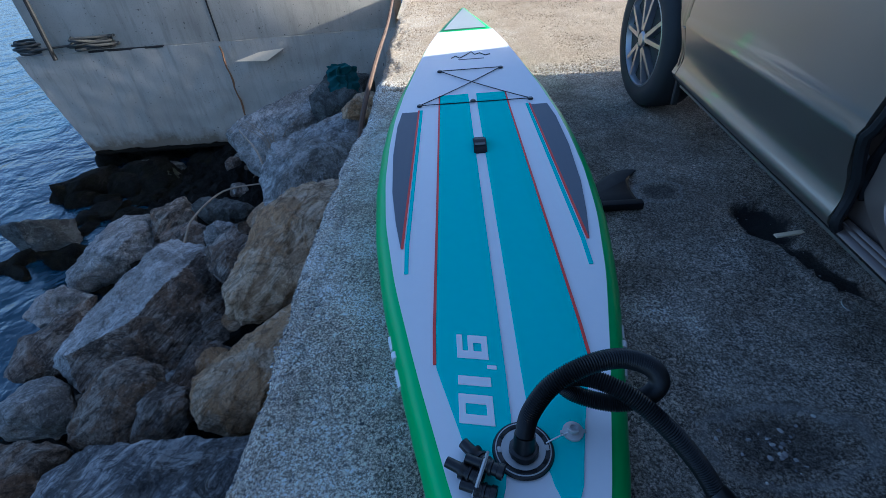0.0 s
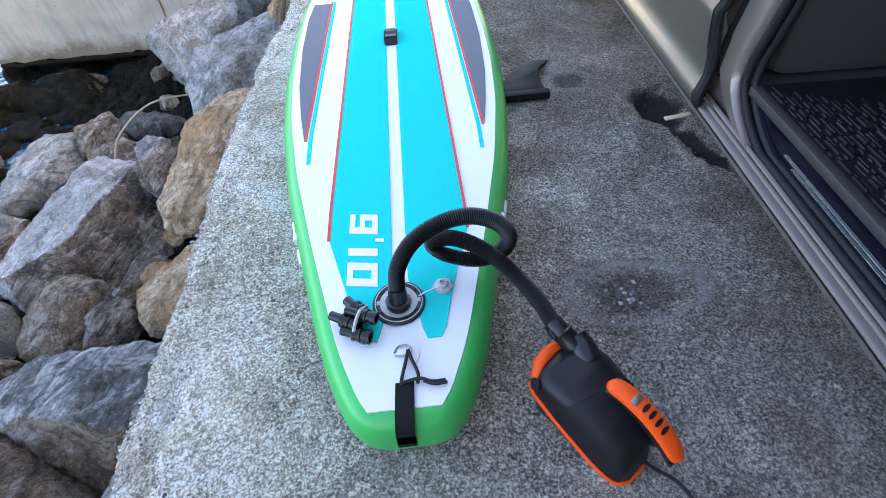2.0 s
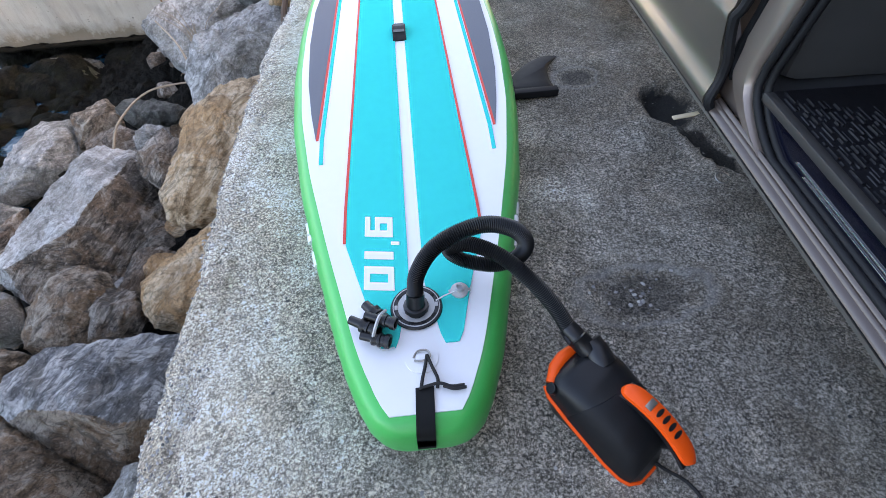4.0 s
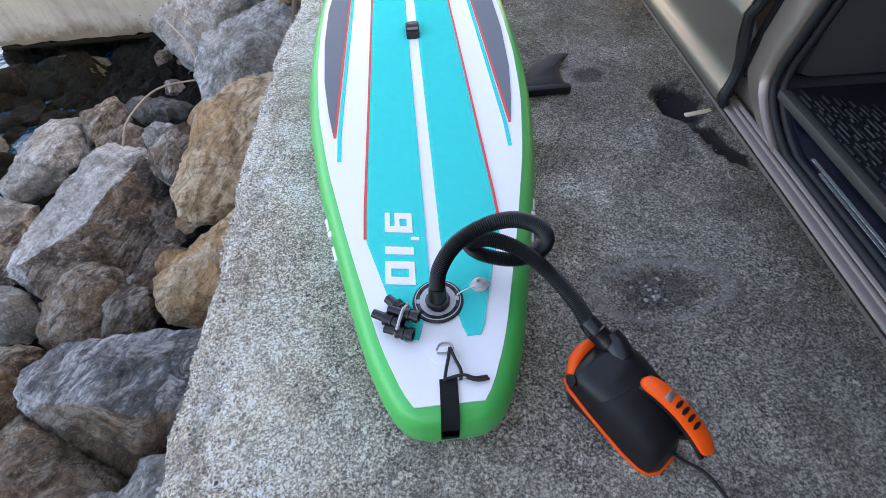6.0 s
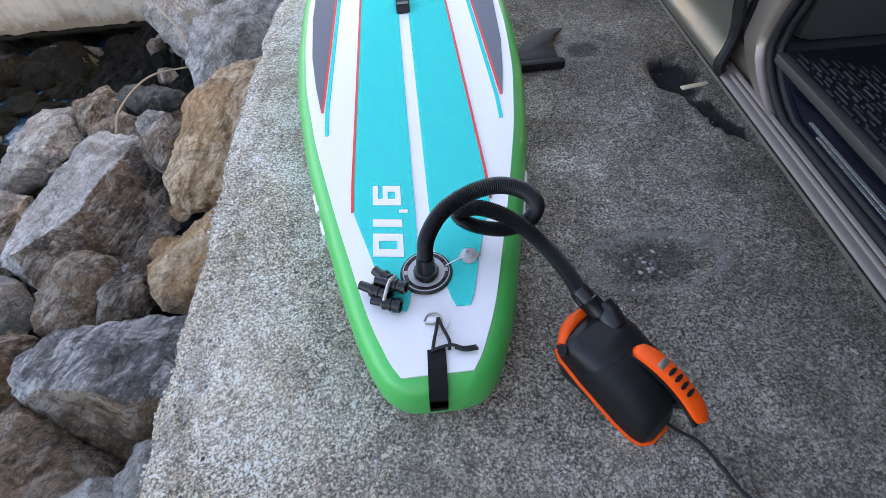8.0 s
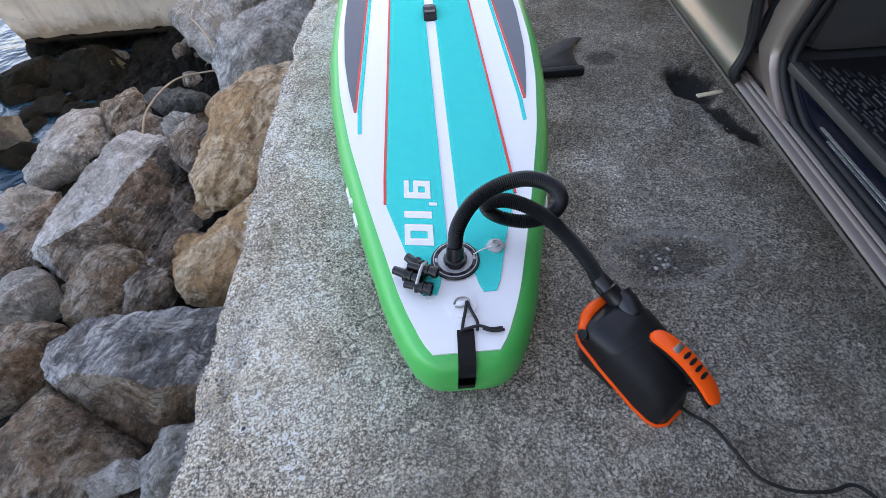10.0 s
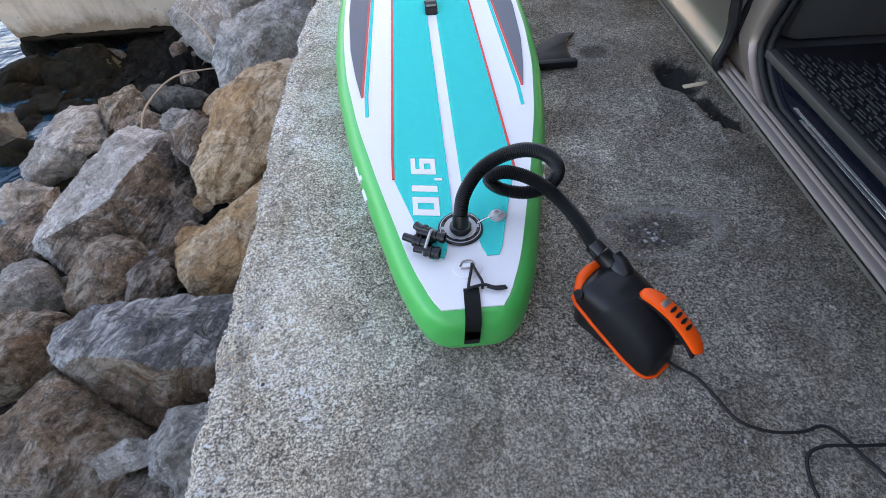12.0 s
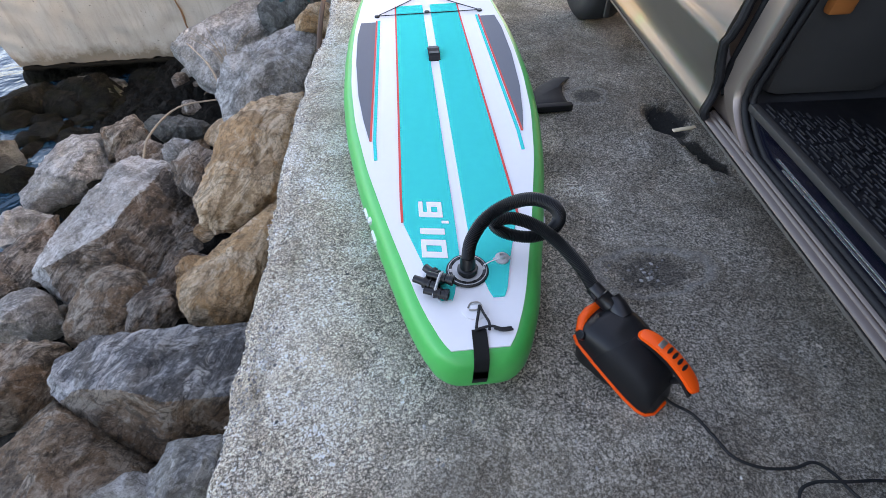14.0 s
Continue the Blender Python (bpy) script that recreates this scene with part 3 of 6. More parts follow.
def boulder(label, place, tone, seed, planes, detail=6, edge=24, flank=None):
    """A large broken stone bounded by planes (normal and distance from its middle) whose edges are worn round, with chipped and foliated faces."""
    rng = random.Random(seed * 7 + 3)
    bm = bmesh.new()
    bmesh.ops.create_icosphere(bm, subdivisions=detail, radius=1.0)
    rays = np.array([v.co.normalized() for v in bm.verts])
    cut = np.array(planes)
    near = np.clip(rays @ cut[:, :3].T / cut[:, 3], 0.0, None)
    reach = (near ** edge).sum(axis=1) ** (-1.0 / edge)
    off = Vector((seed * 3.7, seed * 1.3, seed * 2.1))
    grain = Vector((rng.gauss(0, 1), rng.gauss(0, 1), rng.gauss(0, 1))).normalized()
    size = float(np.median(reach))
    for v, r in zip(bm.verts, reach):
        w = v.co.normalized() * float(r)
        f = 0.045 * size * noise.noise(w * (1.3 / size) + off) + 0.022 * size * noise.noise(w * (3.4 / size) + off)
        chip = 0.034 * abs(noise.noise(w * 5 + off)) + 0.022 * abs(noise.noise(w * 12 + off)) - 0.014
        st = w.dot(grain) * 9 + 1.6 * noise.noise(w * 2.4 + off)
        fr = st - math.floor(st)
        step = 0.018 * (min(1.0, fr * 6) - fr)
        fine = 0.006 * noise.noise(w * 32 + off) + 0.003 * noise.noise(w * 70 + off)
        v.co = w * (1 + (f - chip + step + fine) / float(r))
    ob = part("boulder", bm, tone)
    if flank:                   # another rock, partly shade painted on that side: its tone, the way it faces and how squarely
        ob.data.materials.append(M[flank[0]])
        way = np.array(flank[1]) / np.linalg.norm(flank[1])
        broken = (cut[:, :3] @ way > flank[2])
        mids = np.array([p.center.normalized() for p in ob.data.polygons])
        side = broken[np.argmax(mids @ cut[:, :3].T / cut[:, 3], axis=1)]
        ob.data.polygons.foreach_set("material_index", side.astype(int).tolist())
    ob.matrix_world = pose(*place)
    return tagged(ob, label, "boulder", "riprap boulders along the quay")


boulder("large smooth grey granite boulder beside the quay edge", (-1.57, 4.05, -1.13), "grey", 1,
        ((-0.16, 0.52, -0.84, 0.281), (0.15, -0.23, 0.96, 0.344), (0.44, -0.47, -0.76, 0.327), (-0.39, -0.57, 0.72, 0.404), (-0.14, -0.07, 0.99, 0.324), (0.39, -0.75, 0.54, 0.352), (0.79, -0.05, -0.61, 0.358), (-0.95, -0.02, -0.32, 0.433), (-0.54, 0.80, 0.24, 0.320), (0.53, -0.68, -0.52, 0.350), (0.49, -0.84, 0.22, 0.369), (-0.44, -0.34, 0.83, 0.373), (0.77, 0.44, -0.45, 0.493), (-0.96, 0.29, -0.05, 0.368), (0.92, -0.36, -0.12, 0.417), (0.91, -0.25, -0.33, 0.388), (0.16, -0.80, 0.58, 0.393), (-0.97, -0.26, 0.03, 0.481), (-0.52, 0.68, 0.52, 0.339), (0.86, -0.15, 0.49, 0.549), (0.97, 0.22, -0.05, 0.569), (-0.96, 0.12, 0.26, 0.397)), detail=6, edge=45)
boulder("tall tan and rust stained boulder against the quay", (-1.55, 2.70, -1.22), "tan", 2,
        ((-0.20, 0.43, -0.88, 0.256), (0.84, 0.10, -0.54, 0.317), (0.25, -0.38, 0.89, 0.307), (0.97, -0.22, 0.11, 0.369), (-0.17, -0.17, 0.97, 0.281), (0.97, -0.06, -0.24, 0.340), (-0.47, -0.24, 0.85, 0.279), (-0.97, 0.25, 0.04, 0.251), (0.14, -0.62, 0.77, 0.345), (0.11, -0.10, 0.99, 0.343), (-0.27, 0.96, -0.07, 0.498), (0.23, -0.87, 0.43, 0.425), (0.86, -0.28, 0.43, 0.394), (-0.77, 0.63, 0.10, 0.323), (-0.95, 0.15, 0.28, 0.261), (0.46, -0.44, -0.77, 0.359), (0.10, -0.55, -0.83, 0.432), (-0.96, -0.08, -0.28, 0.376), (-0.55, 0.84, 0.04, 0.411), (-0.19, 0.86, 0.47, 0.590), (-0.52, -0.47, -0.72, 0.489), (0.61, -0.75, -0.25, 0.415), (-0.75, 0.51, 0.42, 0.345), (0.58, -0.67, -0.46, 0.392), (-0.59, -0.49, 0.64, 0.403), (-0.96, -0.27, 0.08, 0.411), (0.22, -0.85, -0.47, 0.492), (-0.51, 0.72, 0.47, 0.459), (-0.21, -0.89, 0.41, 0.511), (-0.49, -0.82, -0.30, 0.579)), detail=7, edge=110)
boulder("sandy tan wedge shaped boulder against the quay", (-1.54, 1.75, -1.41), "tan", 3,
        ((-0.21, 0.34, -0.92, 0.192), (0.25, -0.25, 0.94, 0.230), (0.84, -0.02, -0.54, 0.211), (-0.29, 0.14, 0.95, 0.201), (-0.73, 0.67, 0.15, 0.177), (0.98, -0.21, -0.03, 0.243), (-0.04, -0.01, 1.00, 0.220), (0.95, -0.13, -0.27, 0.223), (-0.69, 0.61, 0.38, 0.183), (0.10, -0.90, 0.41, 0.365), (0.08, -0.62, 0.78, 0.305), (-0.28, -0.63, -0.72, 0.342), (0.84, -0.25, 0.49, 0.287), (-0.84, -0.31, -0.45, 0.326), (-0.51, -0.41, 0.76, 0.316), (0.18, -0.57, -0.80, 0.336), (-0.05, -0.97, 0.25, 0.392), (0.39, -0.91, 0.14, 0.389), (-0.20, -0.93, -0.30, 0.399), (-0.96, -0.06, -0.29, 0.308), (-0.84, -0.54, -0.01, 0.373), (-0.67, -0.64, 0.39, 0.383), (0.33, -0.86, -0.39, 0.389), (-0.96, -0.24, 0.13, 0.346)), detail=7, edge=110)
boulder("very large pale grey angular boulder with a dark striped flank", (-2.68, 2.48, -1.71), "pale", 4,
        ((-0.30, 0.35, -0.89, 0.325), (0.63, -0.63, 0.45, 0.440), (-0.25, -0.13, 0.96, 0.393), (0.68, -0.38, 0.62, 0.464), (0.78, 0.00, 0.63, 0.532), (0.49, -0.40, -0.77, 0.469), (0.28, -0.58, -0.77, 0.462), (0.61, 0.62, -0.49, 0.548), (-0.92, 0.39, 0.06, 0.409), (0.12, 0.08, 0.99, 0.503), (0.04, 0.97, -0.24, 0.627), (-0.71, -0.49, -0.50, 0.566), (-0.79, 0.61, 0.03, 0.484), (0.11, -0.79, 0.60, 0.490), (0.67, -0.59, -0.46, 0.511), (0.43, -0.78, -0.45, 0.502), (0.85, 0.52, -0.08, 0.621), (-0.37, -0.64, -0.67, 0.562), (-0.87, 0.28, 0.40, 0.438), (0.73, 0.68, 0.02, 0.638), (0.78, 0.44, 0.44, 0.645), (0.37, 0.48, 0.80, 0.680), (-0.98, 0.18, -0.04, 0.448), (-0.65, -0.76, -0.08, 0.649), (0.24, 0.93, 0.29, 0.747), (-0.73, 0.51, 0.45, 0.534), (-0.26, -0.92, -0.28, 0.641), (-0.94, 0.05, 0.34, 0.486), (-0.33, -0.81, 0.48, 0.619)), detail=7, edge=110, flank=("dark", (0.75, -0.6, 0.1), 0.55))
boulder("dark striped boulder leaning on a pale one", (-2.03, 2.84, -1.32), "dark", 5,
        ((-0.24, 0.42, -0.87, 0.178), (-0.21, -0.09, 0.97, 0.199), (-0.79, 0.57, 0.21, 0.167), (0.43, -0.03, 0.90, 0.203), (0.83, -0.16, -0.53, 0.136), (-0.91, -0.38, -0.19, 0.150), (0.91, 0.17, -0.38, 0.128), (0.71, -0.49, 0.50, 0.182), (0.77, -0.29, 0.58, 0.177), (-0.36, -0.63, 0.69, 0.194), (0.41, 0.91, -0.01, 0.203), (-0.10, -0.79, 0.61, 0.205), (-0.60, -0.66, -0.45, 0.177), (-0.76, 0.48, 0.44, 0.177), (0.50, 0.83, 0.26, 0.218), (-0.56, -0.80, -0.23, 0.188)), detail=6, edge=110)
boulder("rounded grey boulder near the water", (-4.08, 4.03, -2.11), "grey", 6,
        ((-0.34, 0.39, -0.86, 0.256), (-0.06, -0.10, 0.99, 0.297), (0.57, 0.70, -0.43, 0.407), (-0.27, -0.27, 0.92, 0.293), (0.87, 0.31, 0.38, 0.469), (0.84, -0.37, 0.39, 0.391), (0.56, -0.35, -0.75, 0.282), (0.13, 0.16, 0.98, 0.388), (0.43, -0.90, 0.07, 0.373), (-0.94, 0.29, 0.18, 0.270), (-0.16, -0.58, 0.80, 0.375), (0.76, -0.58, -0.30, 0.324), (-0.38, 0.93, 0.05, 0.419), (0.15, -0.63, -0.77, 0.327), (0.81, 0.59, -0.05, 0.458), (-0.84, 0.50, 0.21, 0.296), (0.70, -0.50, -0.51, 0.299), (0.55, -0.82, -0.15, 0.340), (-0.93, -0.25, -0.28, 0.432), (-0.88, 0.19, 0.43, 0.281), (0.46, -0.73, -0.51, 0.309), (-0.25, 0.84, 0.48, 0.469), (-0.78, 0.40, 0.49, 0.311), (-0.87, -0.48, 0.12, 0.486)), detail=6, edge=45)
boulder("small red brown block of stone", (-3.48, 4.39, -1.88), "brown", 7,
        ((0.55, -0.50, -0.67, 0.130), (-0.00, -0.07, 1.00, 0.186), (-0.30, 0.44, -0.85, 0.189), (-0.98, -0.19, -0.11, 0.204), (-0.61, 0.74, 0.29, 0.177), (0.65, -0.73, 0.20, 0.173), (-0.44, -0.55, 0.71, 0.230), (-0.55, 0.65, 0.52, 0.185), (-0.93, -0.34, 0.15, 0.216), (0.63, 0.75, -0.19, 0.209), (0.75, 0.58, -0.31, 0.201), (0.74, 0.14, 0.66, 0.233), (0.76, 0.65, 0.07, 0.221), (0.88, 0.47, -0.06, 0.211)), detail=6, edge=110)
boulder("flat dark grey stone between larger boulders", (-2.82, 4.30, -1.77), "wetgrey", 8,
        ((-0.25, 0.45, -0.85, 0.155), (0.21, -0.06, 0.98, 0.152), (-0.07, 0.97, 0.25, 0.142), (0.15, -0.71, -0.69, 0.129), (0.24, -0.90, 0.37, 0.167), (-0.70, -0.54, -0.47, 0.193), (0.27, 0.96, 0.06, 0.181), (0.42, 0.11, 0.90, 0.187), (-0.00, -0.21, 0.98, 0.185), (0.32, -0.94, 0.08, 0.164), (-0.24, -0.83, 0.51, 0.209), (-0.01, 0.88, 0.47, 0.149), (0.21, -0.84, -0.51, 0.134), (0.60, -0.20, -0.77, 0.233), (-0.69, 0.72, 0.11, 0.236), (-0.65, -0.73, -0.20, 0.208), (0.37, 0.86, 0.35, 0.193), (0.77, -0.62, 0.15, 0.264), (0.78, -0.43, -0.46, 0.260), (-0.24, -0.73, -0.64, 0.156), (-0.64, 0.58, 0.50, 0.261), (-0.18, -0.89, -0.42, 0.165)), detail=6, edge=110)
boulder("small grey stone under a dry branch", (-2.63, 3.77, -1.72), "grey", 9,
        ((0.87, 0.01, -0.48, 0.115), (-0.95, -0.29, -0.11, 0.119), (0.36, -0.65, -0.67, 0.116), (0.24, 0.10, 0.97, 0.149), (-0.25, 0.44, -0.86, 0.150), (-0.01, 0.97, 0.25, 0.117), (0.77, -0.39, 0.50, 0.152), (-0.35, -0.58, 0.73, 0.154), (0.46, -0.82, 0.33, 0.155), (-0.74, 0.60, 0.30, 0.110), (-0.19, -0.06, 0.98, 0.147)), detail=6, edge=110)
boulder("low dark stone behind the pale boulder", (-3.12, 3.89, -1.83), "dark", 31,
        ((0.37, -0.78, 0.51, 0.147), (0.18, -0.74, -0.65, 0.113), (-0.29, 0.42, -0.86, 0.148), (-0.56, 0.77, 0.31, 0.125), (-0.06, -0.44, 0.89, 0.167), (-0.10, 0.11, 0.99, 0.162), (0.68, -0.35, 0.65, 0.183), (-1.00, 0.01, -0.05, 0.190), (0.80, 0.20, -0.56, 0.191), (0.28, 0.96, -0.01, 0.186), (0.45, 0.09, 0.89, 0.191), (-0.96, -0.14, 0.25, 0.207), (0.96, 0.06, -0.29, 0.208), (0.39, 0.87, 0.30, 0.202)), detail=6, edge=110)
boulder("brown streaked grey boulder with a stained flank", (-2.40, 1.60, -1.51), "brown", 16,
        ((-0.31, 0.29, -0.91, 0.222), (0.57, -0.67, 0.47, 0.268), (0.10, -0.37, 0.93, 0.255), (0.80, -0.03, -0.60, 0.225), (-0.99, 0.09, 0.13, 0.174), (-0.32, -0.34, 0.89, 0.230), (0.97, -0.23, 0.07, 0.268), (-0.21, -0.81, -0.55, 0.264), (-0.51, -0.17, 0.85, 0.219), (0.69, 0.61, -0.38, 0.244), (0.27, 0.41, 0.87, 0.278), (0.33, -0.66, -0.67, 0.253), (0.10, 0.99, -0.07, 0.254), (0.88, 0.39, 0.27, 0.288), (0.93, -0.12, -0.36, 0.236), (-0.52, 0.85, 0.13, 0.234), (0.10, -0.93, 0.34, 0.301), (-0.11, -0.96, -0.27, 0.281), (-0.93, 0.31, 0.17, 0.188), (-0.97, -0.22, -0.04, 0.222), (-0.14, 0.42, 0.90, 0.271), (0.83, 0.55, -0.11, 0.258), (0.45, -0.79, -0.41, 0.268), (0.21, 0.95, 0.23, 0.270), (-0.45, 0.80, 0.41, 0.246), (-0.89, 0.25, 0.39, 0.194), (-0.93, -0.31, 0.22, 0.232)), detail=7, edge=110)
boulder("grey block of stone beside a brown streaked one", (-2.06, 1.53, -1.55), "dark", 32,
        ((-0.98, -0.20, -0.03, 0.167), (-0.27, 0.29, -0.92, 0.195), (-0.62, -0.39, 0.68, 0.201), (0.31, -0.77, -0.57, 0.145), (0.25, 0.48, 0.84, 0.189), (0.63, 0.76, -0.18, 0.151), (0.20, -0.69, 0.70, 0.198), (0.03, 1.00, 0.07, 0.157), (0.54, -0.78, 0.33, 0.191), (-0.94, -0.27, 0.19, 0.172), (0.75, 0.55, 0.36, 0.183), (-0.56, 0.82, 0.14, 0.188), (-0.08, -0.86, -0.51, 0.166), (-0.21, 0.39, 0.90, 0.216), (0.83, -0.05, -0.56, 0.185), (0.94, -0.27, 0.20, 0.218), (0.46, -0.88, 0.10, 0.180), (-0.51, 0.77, 0.39, 0.195), (-0.02, -0.95, -0.30, 0.171), (0.94, -0.14, -0.32, 0.192), (0.16, -0.92, 0.37, 0.198)), detail=6, edge=110)
boulder("dark stone wedged between boulders", (-2.08, 1.99, -1.64), "dark", 17,
        ((0.79, -0.32, -0.53, 0.098), (-0.96, 0.22, 0.16, 0.100), (0.59, -0.46, 0.66, 0.138), (-0.26, 0.33, -0.91, 0.145), (0.18, -0.56, 0.81, 0.150), (-0.25, -0.20, 0.95, 0.143), (-0.34, -0.78, -0.53, 0.173), (-0.31, 0.94, 0.15, 0.140), (0.14, 0.05, 0.99, 0.155), (0.36, -0.05, 0.93, 0.158), (0.29, 0.95, -0.09, 0.180), (-0.27, -0.93, -0.26, 0.187), (-0.25, 0.89, 0.39, 0.150), (0.39, 0.90, 0.22, 0.196)), detail=6, edge=110)
boulder("broad blue grey boulder with a flat top and brown front", (-1.77, 0.85, -1.37), "blue", 19,
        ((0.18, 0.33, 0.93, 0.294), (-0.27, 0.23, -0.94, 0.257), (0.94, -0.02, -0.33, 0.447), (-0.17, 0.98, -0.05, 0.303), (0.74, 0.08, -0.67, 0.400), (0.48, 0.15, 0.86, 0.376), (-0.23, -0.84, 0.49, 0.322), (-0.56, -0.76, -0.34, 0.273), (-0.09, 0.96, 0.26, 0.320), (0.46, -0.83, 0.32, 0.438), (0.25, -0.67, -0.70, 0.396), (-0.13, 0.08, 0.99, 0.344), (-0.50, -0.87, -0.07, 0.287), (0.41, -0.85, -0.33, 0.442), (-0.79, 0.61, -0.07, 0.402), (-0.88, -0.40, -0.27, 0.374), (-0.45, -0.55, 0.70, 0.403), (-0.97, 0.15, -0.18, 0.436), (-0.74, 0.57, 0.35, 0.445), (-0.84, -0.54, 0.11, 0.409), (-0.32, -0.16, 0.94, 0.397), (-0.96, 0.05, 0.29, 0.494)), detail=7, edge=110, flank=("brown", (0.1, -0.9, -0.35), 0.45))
boulder("massive brown grey boulder low on the bank", (-2.03, 0.35, -1.45), "brown", 20,
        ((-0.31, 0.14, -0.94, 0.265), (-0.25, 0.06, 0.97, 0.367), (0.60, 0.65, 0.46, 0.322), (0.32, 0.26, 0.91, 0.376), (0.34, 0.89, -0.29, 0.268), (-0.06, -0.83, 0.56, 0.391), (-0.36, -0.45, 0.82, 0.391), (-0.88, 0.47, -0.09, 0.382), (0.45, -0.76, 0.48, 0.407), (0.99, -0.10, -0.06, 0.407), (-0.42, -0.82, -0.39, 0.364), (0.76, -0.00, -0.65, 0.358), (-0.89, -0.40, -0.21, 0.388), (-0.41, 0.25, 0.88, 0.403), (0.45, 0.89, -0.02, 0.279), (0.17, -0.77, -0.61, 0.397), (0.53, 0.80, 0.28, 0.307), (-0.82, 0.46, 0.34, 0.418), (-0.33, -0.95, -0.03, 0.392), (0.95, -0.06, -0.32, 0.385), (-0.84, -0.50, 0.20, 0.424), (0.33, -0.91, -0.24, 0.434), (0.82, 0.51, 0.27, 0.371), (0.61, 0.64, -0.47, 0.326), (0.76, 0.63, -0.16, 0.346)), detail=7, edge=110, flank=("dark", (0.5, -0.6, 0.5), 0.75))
boulder("grey brown boulder beside the quay wall", (-1.36, 0.31, -1.30), "grey", 21,
        ((-0.23, 0.15, -0.96, 0.192), (0.62, -0.39, 0.68, 0.207), (-0.57, -0.77, -0.28, 0.194), (0.90, 0.02, -0.44, 0.154), (-0.36, -0.82, 0.44, 0.230), (-1.00, -0.08, -0.03, 0.165), (0.95, -0.09, 0.31, 0.192), (0.75, -0.39, -0.54, 0.200), (-0.53, -0.85, -0.01, 0.203), (-0.06, 1.00, -0.07, 0.159), (0.07, 0.09, 0.99, 0.211), (-0.66, -0.19, 0.73, 0.202), (-0.93, 0.36, 0.03, 0.165), (-0.43, 0.10, 0.90, 0.194), (0.14, 0.64, 0.75, 0.195), (-0.31, 0.95, -0.02, 0.162), (0.73, 0.60, -0.34, 0.178), (-0.97, -0.12, 0.21, 0.171), (0.85, -0.46, -0.27, 0.210), (-0.01, 0.99, 0.16, 0.165), (-0.91, 0.33, 0.27, 0.170), (0.81, 0.41, 0.42, 0.214), (-0.27, 0.94, 0.21, 0.167), (0.81, 0.58, -0.10, 0.185)), detail=7, edge=110)
boulder("mottled grey boulder on the bank", (-3.21, 1.75, -1.75), "grey", 15,
        ((-0.36, 0.27, -0.89, 0.219), (0.70, 0.62, -0.36, 0.186), (-0.10, 0.24, 0.97, 0.210), (0.11, -0.84, -0.53, 0.162), (0.74, -0.45, 0.51, 0.245), (-0.64, 0.72, 0.25, 0.164), (0.36, -0.91, 0.20, 0.212), (-0.73, -0.66, -0.18, 0.200), (0.40, -0.68, -0.62, 0.179), (-0.30, -0.76, 0.58, 0.245), (0.61, -0.74, 0.29, 0.225), (0.88, 0.39, 0.27, 0.232), (-0.33, -0.00, 0.94, 0.226), (-0.92, 0.33, 0.22, 0.184), (0.22, 0.97, -0.07, 0.190), (0.80, 0.57, -0.15, 0.193), (0.47, 0.62, 0.63, 0.237), (-0.66, -0.75, 0.05, 0.209), (0.49, -0.76, -0.43, 0.185), (-0.86, 0.28, 0.43, 0.190), (0.32, 0.94, 0.15, 0.198)), detail=6, edge=110)
boulder("brownish grey rounded boulder", (-2.73, 1.08, -1.54), "brown", 18,
        ((-0.36, 0.22, -0.91, 0.217), (-0.30, -0.16, 0.94, 0.260), (-0.34, -0.57, 0.75, 0.280), (0.10, 0.22, 0.97, 0.249), (0.97, -0.07, 0.21, 0.209), (-0.87, -0.49, -0.11, 0.244), (0.84, 0.11, -0.53, 0.158), (-0.99, 0.08, 0.09, 0.238), (-0.27, 0.96, 0.04, 0.216), (0.47, -0.85, 0.22, 0.299), (0.93, -0.37, 0.07, 0.220), (0.20, -0.76, -0.61, 0.253), (0.76, -0.24, -0.60, 0.172), (0.14, 0.47, 0.87, 0.251), (0.00, 1.00, -0.06, 0.220), (-0.80, -0.58, 0.17, 0.260), (-0.93, 0.02, 0.37, 0.252), (-0.18, 0.94, 0.30, 0.227), (0.88, 0.06, 0.48, 0.245), (0.33, -0.88, -0.34, 0.271), (0.32, 0.56, 0.76, 0.260), (0.11, 0.98, 0.19, 0.232)), detail=6, edge=110)
boulder("long dark slab of stone", (-3.91, 2.68, -2.09), "dark", 14,
        ((-0.37, 0.31, -0.88, 0.175), (0.83, 0.16, -0.53, 0.143), (0.83, -0.20, 0.52, 0.189), (-0.06, -0.34, 0.94, 0.217), (-0.05, 0.00, 1.00, 0.210), (-0.78, 0.59, 0.22, 0.185), (0.56, -0.56, 0.61, 0.209), (-1.00, -0.02, 0.03, 0.226), (0.32, -0.56, 0.76, 0.222), (0.41, -0.55, -0.73, 0.217), (-0.71, 0.52, 0.48, 0.198), (-0.93, -0.13, 0.34, 0.247), (-0.28, -0.70, -0.66, 0.313), (0.55, -0.69, -0.47, 0.235), (-0.12, -0.95, -0.29, 0.364)), detail=6, edge=110)
